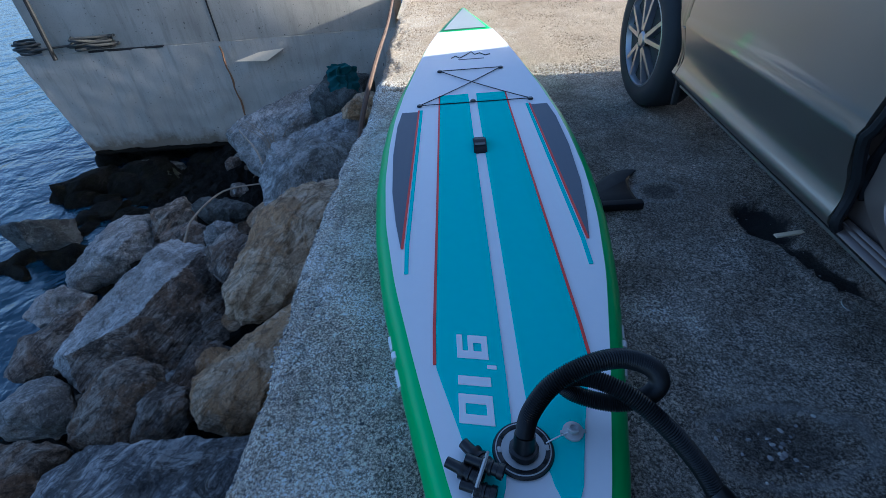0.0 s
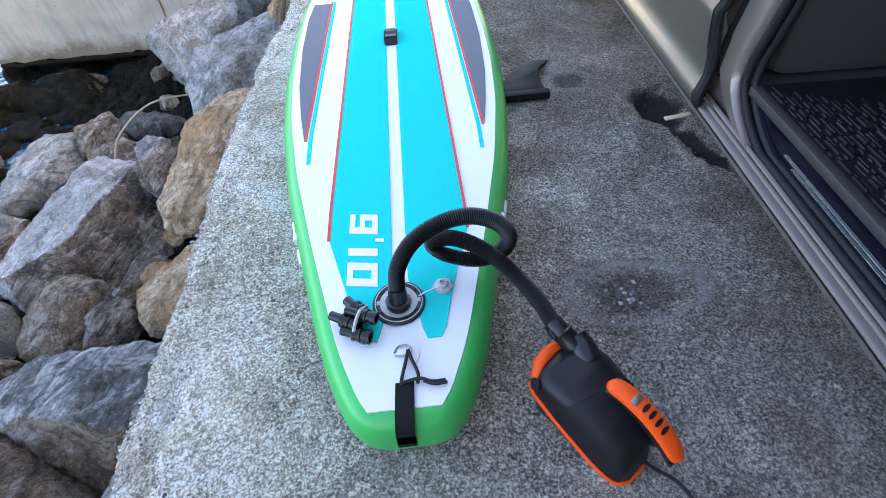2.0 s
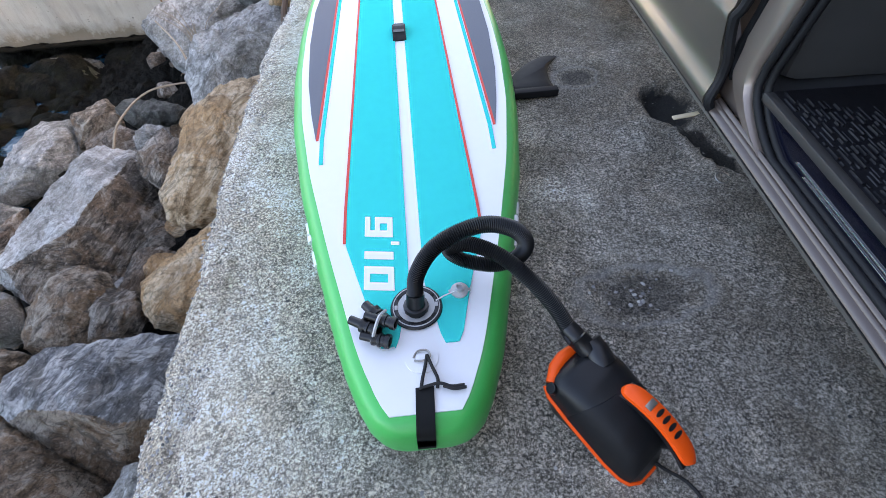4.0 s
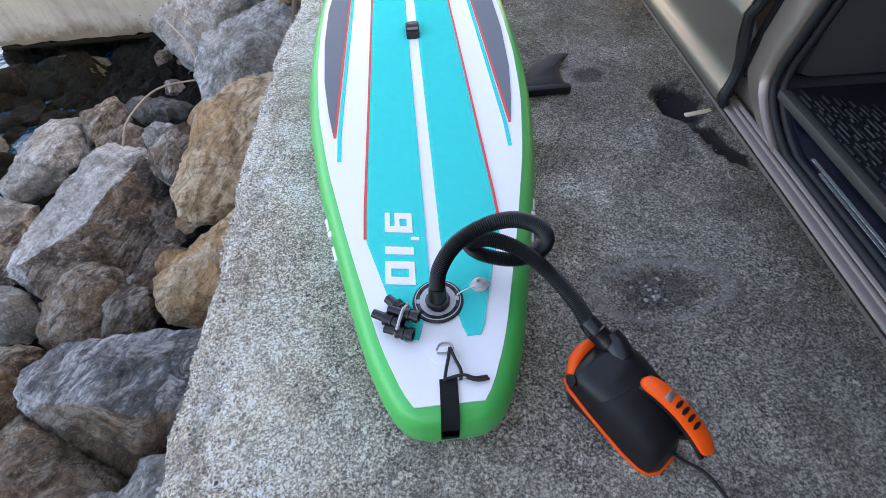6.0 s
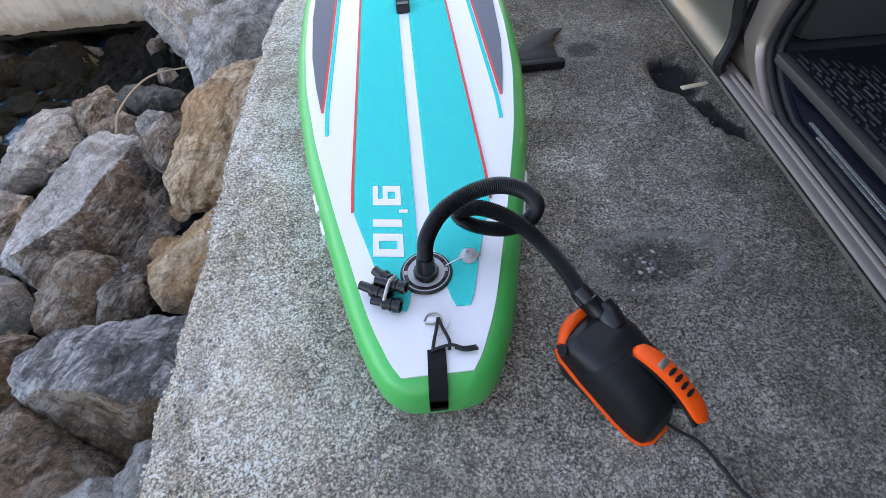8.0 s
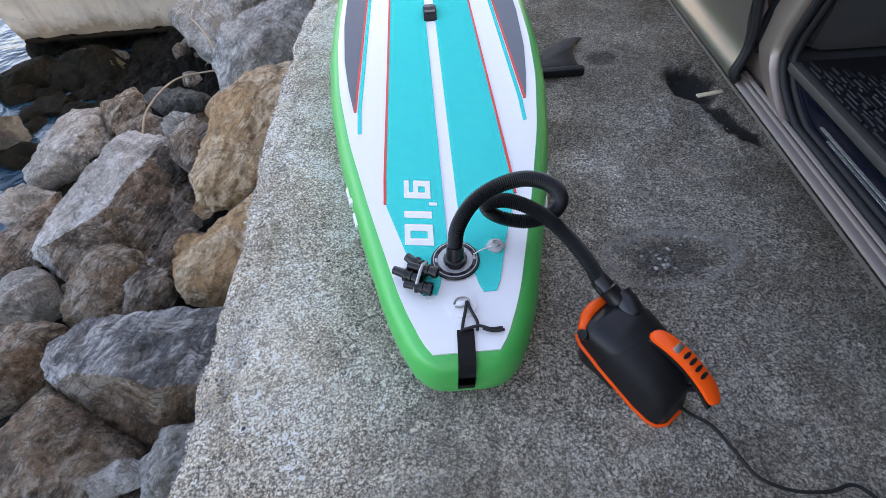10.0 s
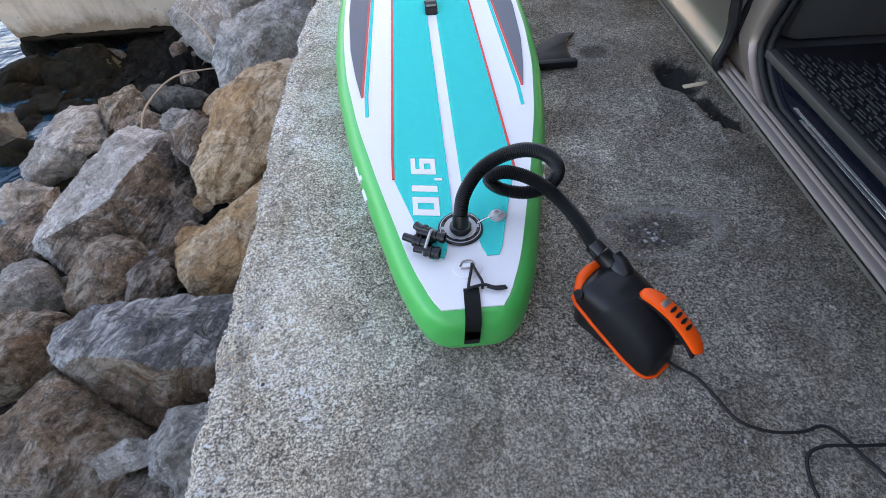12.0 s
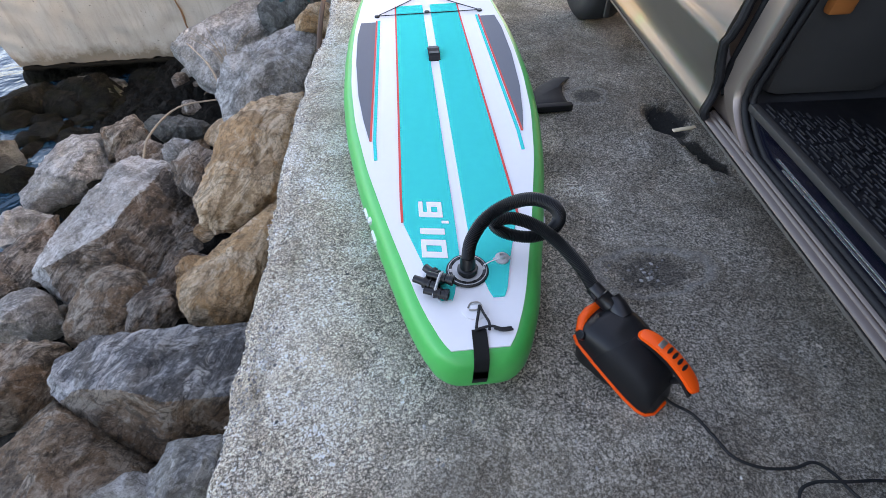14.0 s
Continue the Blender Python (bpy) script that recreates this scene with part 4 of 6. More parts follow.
boulder("grey boulder with pale white veins", (-4.29, 3.24, -2.13), "grey", 13,
        ((-0.37, 0.34, -0.87, 0.178), (0.48, -0.59, -0.65, 0.129), (0.63, -0.67, 0.39, 0.179), (0.12, 0.99, 0.02, 0.181), (0.44, 0.31, 0.85, 0.214), (-0.05, -0.31, 0.95, 0.196), (0.19, -0.63, 0.76, 0.197), (-0.63, 0.72, 0.29, 0.154), (-0.03, 0.12, 0.99, 0.194), (-0.99, 0.07, 0.13, 0.191), (0.66, -0.29, -0.69, 0.168), (-0.54, -0.73, -0.42, 0.218), (0.23, 0.94, 0.26, 0.193), (-0.56, 0.66, 0.50, 0.162), (-0.92, -0.02, 0.39, 0.203), (0.78, -0.39, -0.49, 0.177), (-0.45, -0.88, -0.15, 0.235)), detail=6, edge=110)
boulder("pale grey sloping boulder against the concrete wall", (-2.33, 5.71, -1.47), "grey", 24,
        ((-0.19, 0.54, -0.82, 0.313), (0.54, -0.37, -0.75, 0.360), (-0.65, 0.71, 0.25, 0.347), (0.53, -0.77, 0.36, 0.379), (0.04, -0.23, 0.97, 0.368), (0.64, -0.57, -0.52, 0.384), (-0.35, 0.92, 0.16, 0.503), (0.62, 0.45, -0.64, 0.738), (-0.62, 0.58, 0.52, 0.367), (0.02, -0.63, 0.78, 0.376), (-0.77, -0.23, -0.60, 0.593), (0.72, -0.36, 0.59, 0.714), (-0.15, -0.73, 0.66, 0.462), (-0.30, 0.77, 0.57, 0.564), (0.98, 0.13, -0.14, 0.979), (-0.52, -0.38, -0.77, 0.602), (-0.78, -0.59, -0.20, 0.699), (-0.49, -0.78, -0.39, 0.715)), detail=6, edge=110)
boulder("mossy green block of stone at the waterline", (-4.59, 6.14, -2.40), "moss", 10,
        ((-0.28, -0.22, 0.93, 0.252), (-0.30, 0.45, -0.84, 0.213), (-0.92, 0.35, 0.19, 0.222), (0.62, 0.21, 0.76, 0.265), (0.47, 0.88, -0.04, 0.227), (0.47, -0.79, 0.39, 0.216), (0.14, -0.80, 0.58, 0.237), (0.32, -0.63, -0.71, 0.175), (-0.87, 0.23, 0.44, 0.236), (-0.36, -0.71, -0.60, 0.237), (0.77, -0.39, 0.50, 0.250), (0.58, 0.79, 0.22, 0.241), (0.81, 0.10, -0.58, 0.230), (-0.28, -0.88, -0.37, 0.252), (0.93, -0.03, -0.35, 0.244)), detail=6, edge=110)
rubble("dim green brown block beside a mossy one", (-5.0, 6.35, -2.36), (0.46, 0.34, 0.26), (20, -25, 40), "wetgrey", 34)
rubble("dark stone beside the grey boulder", (-3.09, 5.67, -2.15), (0.28, 0.24, 0.21), (63, 15, 19), "wetgrey", 30)
rubble("wet dark boulder at the waterline", (-5.85, 6.08, -2.40), (0.45, 0.34, 0.31), (68, 13, 36), "wet", 11)
rubble("dull green brown boulder standing in the water", (-5.45, 4.72, -2.24), (0.40, 0.28, 0.27), (62, 30, 30), "wetgrey", 12)
rubble("pale flat chip of stone", (-1.62, 0.22, -1.16), (0.11, 0.07, 0.06), (26, 24, 25), "pale", 22)
rubble("dark boulder under the quay edge", (-1.47, 0.05, -1.35), (0.25, 0.18, 0.15), (21, 23, 22), "dark", 23)
rubble("low grey stone beside the concrete wall", (-1.49, 5.75, -1.02), (0.36, 0.34, 0.25), (72, -11, 17), "wetgrey", 25)
rubble("small orange tan stone beside the driftwood", (-1.02, 4.45, -0.72), (0.20, 0.16, 0.14), (20, -11, 17), "tan", 33)
rubble("wet boulder under the wall, shade painted in black", (-5.82, 6.15, -2.42), (0.54, 0.39, 0.37), (67, 12, 37), "wet", 26)
rubble("wet stone under the wall, shade painted in black", (-5.17, 7.13, -2.61), (0.58, 0.39, 0.38), (67, 18, 27), "wet", 27)
rubble("wet stone under the wall with its shadow painted in", (-4.21, 7.21, -2.67), (0.59, 0.47, 0.42), (66, 6, 26), "wet", 28)
rubble("wet stone against the footing, shade painted dark", (-5.86, 7.22, -2.44), (0.59, 0.34, 0.36), (68, 18, 31), "wet", 29)
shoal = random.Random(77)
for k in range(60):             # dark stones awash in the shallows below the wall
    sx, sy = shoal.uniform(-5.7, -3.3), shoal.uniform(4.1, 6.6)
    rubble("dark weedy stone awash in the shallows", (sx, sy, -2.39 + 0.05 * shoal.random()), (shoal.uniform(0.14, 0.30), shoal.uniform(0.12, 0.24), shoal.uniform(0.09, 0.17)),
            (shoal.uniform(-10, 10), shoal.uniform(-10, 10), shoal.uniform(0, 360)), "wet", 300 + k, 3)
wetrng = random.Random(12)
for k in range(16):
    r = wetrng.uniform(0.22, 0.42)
    rubble("weedy stone at the foot of the wall, shade painted black", (wetrng.uniform(-5.9, -2.6), wetrng.uniform(5.7, 6.9), -2.42 + 0.25 * wetrng.random()), (r, r * 0.8, r * 0.6),
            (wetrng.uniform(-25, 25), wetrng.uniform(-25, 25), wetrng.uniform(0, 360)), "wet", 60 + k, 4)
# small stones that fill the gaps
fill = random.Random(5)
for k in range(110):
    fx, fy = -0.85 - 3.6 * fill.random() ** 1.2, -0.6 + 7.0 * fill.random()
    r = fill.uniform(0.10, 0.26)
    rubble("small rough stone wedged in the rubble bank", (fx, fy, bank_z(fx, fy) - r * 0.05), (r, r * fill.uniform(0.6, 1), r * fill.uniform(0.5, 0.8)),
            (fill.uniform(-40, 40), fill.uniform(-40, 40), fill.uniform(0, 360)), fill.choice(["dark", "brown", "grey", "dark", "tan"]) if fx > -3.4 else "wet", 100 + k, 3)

# ---- the board ----
BX = -0.012       # its middle line
WIDTH = [(0.012, 0.06), (0.018, 0.085), (0.03, 0.104), (0.05, 0.124), (0.08, 0.142), (0.17, 0.182), (0.5, 0.272), (0.8, 0.345), (1.1, 0.398), (1.4, 0.427), (1.7, 0.437), (2.0, 0.434),
         (2.3, 0.408), (2.6, 0.342), (2.85, 0.270), (3.0, 0.204), (3.1, 0.150), (3.2, 0.086), (3.27, 0.036), (3.31, 0.008)]


def half(y):
    return sum(table(min(3.31, max(0.012, y + d)), WIDTH) for d in (-0.06, -0.03, 0, 0.03, 0.06)) / 5 if 0.1 < y < 3.15 else table(y, WIDTH)


def deck(y):
    return 0.15 + (0.245 * ((y - 2.0) / 1.27) ** 2 if y > 2.0 else 0)


def strip(y0, y1, left, right, lift=0.003, thick=0.004, steps=60, across=4):
    """A thin sheet on the deck between two edges; left and right give x at y."""
    bm = bmesh.new()
    rows = []
    for j in range(steps + 1):
        y = y0 + (y1 - y0) * j / steps
        a, b = left(y), right(y)
        rows.append([bm.verts.new((a + (b - a) * i / across, y, deck(y) + lift)) for i in range(across + 1)])
    faces = []
    for p, q in zip(rows, rows[1:]):
        for i in range(across):
            faces.append(bm.faces.new((p[i], p[i + 1], q[i + 1], q[i])))
    ext = bmesh.ops.extrude_face_region(bm, geom=faces)
    for v in [g for g in ext["geom"] if isinstance(g, bmesh.types.BMVert)]:
        v.co.z -= thick
    return bm


def build_board():
    t = thing("paddle_board", Matrix.Identity(4), "inflated white teal and green paddle board lying on concrete", "paddle board")
    # hull: a full section with round rails
    bm = bmesh.new()
    ys = [0.012, 0.015, 0.02, 0.03, 0.04] + [0.05 + 0.04 * i for i in range(78)] + [3.19, 3.22, 3.25, 3.27, 3.29, 3.31]
    rings = []
    for y in ys:
        w, top = half(y), deck(y) - 0.002
        th = 0.178 - 0.028 * max(0, 1 - y / 0.5) if y > 0.04 else 0.152 * (0.5 + 0.5 * (max(0, y - 0.012) / 0.028) ** 0.5)
        th *= 1.0 if y < 3.0 else 0.55 + 0.45 * max(0, (3.31 - y) / 0.31) ** 0.5
        mid = top - (0.089 - 0.014 * max(0, 1 - y / 0.5))
        r = min(th / 2, w * 0.98)
        ring = []
        for k in range(24):
            a = 2 * math.pi * (k + 0.5) / 24
            cx, cz = math.cos(a), math.sin(a)
            flat = max(0.0, w - r * 0.72)
            px = math.copysign(flat + r * 0.72 * abs(cx) ** 0.8, cx) if abs(cx) > 1e-6 else 0
            wrinkle = 0.0025 * noise.noise((px * 2 + (9 if cx > 0 else 0), y * 22, cz)) if 0.2 < y < 3 else 0
            ring.append(bm.verts.new((BX + px + wrinkle * cx, y, mid + th / 2 * math.copysign(abs(cz) ** 0.85, cz))))
        rings.append(ring)
    for a, b in zip(rings, rings[1:]):
        for k in range(24):
            bm.faces.new((a[k], a[(k + 1) % 24], b[(k + 1) % 24], b[k]))
    bm.faces.new(rings[0]), bm.faces.new(rings[-1])
    hull = part("hull", bm, "green", t, "glossy green inflated rail")

    def inner(y, m=0.047):
        m -= 0.010 * max(0, min(1, (y - 2.3) / 0.4))
        return max(0.002, half(y) - m)
    part("deck_panel", strip(0.046, 2.985, lambda y: BX - inner(y), lambda y: BX + inner(y), 0.002, 0.006, 120, 6), "white", t, "white drop-stitch deck")
    part("nose_panel", strip(3.01, 3.235, lambda y: BX - max(0.002, inner(y, 0.075)), lambda y: BX + max(0.002, inner(y, 0.075)), 0.002, 0.006, 20), "nose_grey", t, "grey nose panel")
    # traction pad with its two lobes
    edge = [(0.195, 0.085), (0.22, 0.097), (0.33, 0.125), (0.5, 0.176), (0.62, 0.178), (1.2, 0.174), (2.24, 0.168)]
    core = [(0.195, 0.055), (0.22, 0.046), (0.31, 0.03), (0.36, 0.019), (0.5, 0.018), (2.24, 0.021)]
    part("traction_pad", strip(0.195, 2.24, lambda y: BX - table(y, edge), lambda y: BX - table(y, core), 0.005, 0.003, 160), "teal", t, "teal foam deck pad")
    part("traction_pad", strip(0.195, 2.24, lambda y: BX + table(y, core), lambda y: BX + table(y, edge), 0.005, 0.003, 160), "teal", t, "teal foam deck pad")
    for s in (-1, 1):
        def line(y, o, w, s=s):
            return (lambda y: BX + s * o(y) - w / 2), (lambda y: BX + s * o(y) + w / 2)
        a, b = line(0, lambda y: table(y, edge) + 0.004, 0.008)
        part("red_stripe", strip(0.51, 2.24, a, b, 0.0055, 0.0035, 120, 1), "red", t, "thin red stripe")
        a, b = line(0, lambda y: table(y, [(0.83, 0.266), (0.96, 0.272), (2.08, 0.262)]), 0.012)
        part("teal_stripe", strip(0.84, 2.08, a, b, 0.004, 0.003, 60, 1), "teal", t, "thin teal stripe")
        a, b = line(0, lambda y: table(y, [(0.96, 0.287), (2.08, 0.275)]), 0.008)
        part("red_stripe", strip(0.96, 2.08, a, b, 0.0045, 0.003, 60, 1), "red", t, "thin red stripe")
        outer = [(0.965, 0.292), (1.1, 0.317), (1.3, 0.345), (1.6, 0.366), (1.9, 0.37), (2.06, 0.358)]
        o2 = lambda y: table(y, outer)
        i2 = lambda y: table(y, [(0.96, 0.291), (2.08, 0.279)])
        part("side_pad", strip(0.965, 2.06, (lambda y: BX - o2(y)) if s < 0 else (lambda y: BX + i2(y)), (lambda y: BX - i2(y)) if s < 0 else (lambda y: BX + o2(y)), 0.005, 0.003, 60), "slate", t, "dark grey foam side pad")
    # carry handle
    h = strip(1.575, 1.70, lambda y: BX - 0.027, lambda y: BX + 0.027, 0.008, 0.006, 16, 4)
    for v in h.verts:
        v.co.z += 0.022 * max(0, math.sin(math.pi * (v.co.y - 1.575) / 0.125)) ** 0.6
    handle = part("handle", h, "webbing", t, "black webbing carry handle")
    part("handle_pad", strip(1.60, 1.675, lambda y: BX - 0.022, lambda y: BX + 0.022, 0.029, 0.006, 8, 4), "black", handle, "padded black grip")
    # bungee
    def cord(a, b, name="bungee_cord"):
        pts = [(a[0] + (b[0] - a[0]) * k / 10, a[1] + (b[1] - a[1]) * k / 10, deck(a[1] + (b[1] - a[1]) * k / 10) + 0.008) for k in range(11)]
        return part(name, tube_rows(pts, 0.0026, 8), "black", t, "black elastic bungee cord")
    bl, br, tl, tr = (-0.285, 2.13), (0.275, 2.13), (-0.18, 2.53), (0.165, 2.53)
    for a, b in ((bl, br), (bl, tr), (br, tl), (tl, tr)):
        cord(a, b)
    for p in (bl, br, tl, tr, (BX, 2.15)):
        ring = part("bungee_ring", move(lathe([(0.006, 0), (0.014, 0), (0.015, 0.004), (0.011, 0.009), (0.006, 0.009)], 16), pose(p[0], p[1], deck(p[1]) + 0.002)), "black", t, "small black lacing ring")
    # emblem: a ridge line and a row of bars
    pts = [(-0.11, 2.68), (-0.085, 2.70), (-0.06, 2.675), (-0.02, 2.71), (0.01, 2.74), (0.03, 2.705), (0.06, 2.72), (0.09, 2.69), (0.12, 2.70)]
    part("emblem", tube_rows([(x, y, deck(y) + 0.003) for x, y in pts], 0.0035, 6), "black", t, "dark ridge shaped emblem")
    part("emblem_bar", strip(2.655, 2.662, lambda y: -0.07, lambda y: 0.08, 0.003, 0.001, 2, 6), "black", t, "thin dark bar")
    # the length printed in white
    def digit(bars, y, tall=0.074, up=0.0):
        """A squared white digit of butted bars (u0, u1, v0, v1), read towards the tail, its top to +x."""
        bm = bmesh.new()
        for u0, u1, v0, v1 in bars:
            corner = [(u, v) for u, v in ((u0, v0), (u1, v0), (u1, v1), (u0, v1))]
            lo, hi = ([bm.verts.new((-0.139 + up + v * tall, y - u - 0.16 * v * tall, z)) for u, v in corner] for z in (0.1545, 0.1565))
            bm.faces.new(hi)
            for i in range(4):
                bm.faces.new((lo[i], lo[(i + 1) % 4], hi[(i + 1) % 4], hi[i]))
        part("length_mark", bm, "white", t, "white printed length", smooth=False)
    w, k = 0.072, 0.023
    digit([(0, w, 0.80, 1.0), (w - k, w, 0.0, 0.80), (0, k, 0.36, 0.80), (k, w - k, 0.36, 0.54), (0, w - k, 0.0, 0.19)], 0.598)
    digit([(0, 0.011, 0.0, 1.0)], 0.500, 0.022, 0.068)
    digit([(0, 0.025, 0.0, 1.0)], 0.476)
    digit([(0, w, 0.80, 1.0), (0, w, 0.0, 0.20), (0, k, 0.20, 0.80), (w - k, w, 0.20, 0.80)], 0.428)
    # valve
    v = pose(-0.016, 0.292, 0.153) @ Matrix.Diagonal((1.08, 1.08, 1.0, 1.0))
    valve = part("valve", move(lathe([(0.0, 0.0), (0.054, 0.0), (0.056, 0.003), (0.054, 0.007), (0.046, 0.009), (0.040, 0.008), (0.037, 0.005), (0.0, 0.004)], 48), v), "black", t, "round black valve flange")
    part("valve_ring", move(lathe([(0.0505, 0.0078), (0.0505, 0.0088), (0.0485, 0.0092), (0.0485, 0.0080)], 48), v), "grey_plastic", valve, "pale marks round the flange")
    for k in range(10):
        a = 2 * math.pi * k / 10
        part("valve_notch", move(box(0.040, 0.0465, -0.0055, 0.0055, 0.0075, 0.0098, 0.001), v @ pose(0, 0, 0, 0, 0, math.degrees(a))), "grey_plastic" if k % 5 == 0 else "trim", valve)
    part("valve_seat", move(lathe([(0.0, 0.0045), (0.036, 0.0045), (0.035, 0.007), (0.030, 0.007), (0.0, 0.006)], 36), v), "grey_plastic", valve, "grey valve seat")
    c = pose(0.088, 0.325, 0.155)
    cap = part("valve_cap", move(lathe([(0.0, 0.0), (0.021, 0.0), (0.021, 0.006), (0.016, 0.008), (0.011, 0.009), (0.011, 0.018), (0.007, 0.019), (0.006, 0.014), (0.0, 0.014)], 28), c), "grey_plastic", t, "grey valve cap on a tether")
    part("cap_lug", move(box(-0.026, 0.026, -0.004, 0.004, 0.0, 0.005, 0.001), c), "grey_plastic", cap)
    part("tether", tube_rows(spline([(0.03, 0.30, 0.163), (0.05, 0.308, 0.167), (0.07, 0.318, 0.163), (0.08, 0.322, 0.162)], 8), 0.0016, 6), "white", cap, "thin white tether")
    # leash ring and tail strap
    patch = part("ring_patch", move(lathe([(0.0, 0.0), (0.036, 0.0), (0.036, 0.0025), (0.0, 0.0035)], 36), pose(-0.012, 0.165, 0.152)), "white", t, "round white patch")
    part("d_ring", tube_rows(spline([(-0.03, 0.165, 0.157), (-0.02, 0.178, 0.16), (0.0, 0.178, 0.16), (0.006, 0.163, 0.16), (-0.01, 0.155, 0.16), (-0.028, 0.158, 0.158)], 6), 0.0022, 8), "steel", patch, "steel ring")
    part("ring_tab", box(-0.024, 0.0, 0.158, 0.172, 0.155, 0.159, 0.001), "white", patch)
    for pts in ([(0.0, 0.165, 0.165), (-0.006, 0.14, 0.162), (-0.013, 0.115, 0.160), (-0.018, 0.092, 0.158)], [(0.0, 0.165, 0.165), (0.008, 0.14, 0.163), (0.018, 0.112, 0.161), (0.016, 0.092, 0.158)],
                [(-0.018, 0.095, 0.160), (0.02, 0.1, 0.163), (0.045, 0.092, 0.161), (0.072, 0.093, 0.159)], [(0.028, 0.094, 0.162), (0.05, 0.086, 0.161), (0.075, 0.088, 0.159)]):
        part("strap_cord", tube_rows(spline(pts, 8), 0.0036, 8), "webbing", t, "black cord loop")
    bm = bmesh.new()
    run = [(0.098, 0.1565), (0.06, 0.1575), (0.035, 0.156), (0.017, 0.148), (0.008, 0.134), (0.005, 0.11), (0.005, 0.075), (0.010, 0.045), (0.03, 0.01)]
    rows = [[bm.verts.new((BX + 0.002 - 0.019 * s - 0.010 * (k / 8), y, z)) for s in (1, 0.33, -0.33, -1)] for k, (y, z) in enumerate(run)]
    fs = [bm.faces.new((a[i], a[i + 1], b[i + 1], b[i])) for a, b in zip(rows, rows[1:]) for i in range(3)]
    ext = bmesh.ops.solidify(bm, geom=fs, thickness=0.003)
    part("tail_strap", bm, "webbing", t, "black webbing strap wrapped over the tail")
    # pale marks on the rail
    for s in (-1, 1):
        for k, (y, l) in enumerate(((0.50, 0.05), (0.57, 0.02), (0.615, 0.045))):
            w = half(y)
            part("rail_mark", tube_rows([(BX + s * (half(y + l * q) - 0.007), y + l * q, 0.083 + 0.02 * (k == 1)) for q in (0, 0.5, 1)], 0.011, 8), "white", t, "plain white mark on the rail")
    return t


build_board()


# ---- pump and hose ----
def loft(sections):
    """A closed skin through rings of equal count."""
    bm = bmesh.new()
    rings = [[bm.verts.new(p) for p in sec] for sec in sections]
    n = len(rings[0])
    for a, b in zip(rings, rings[1:]):
        for k in range(n):
            bm.faces.new((a[k], a[(k + 1) % n], b[(k + 1) % n], b[k]))
    bm.faces.new(rings[0]), bm.faces.new(rings[-1])
    return bm


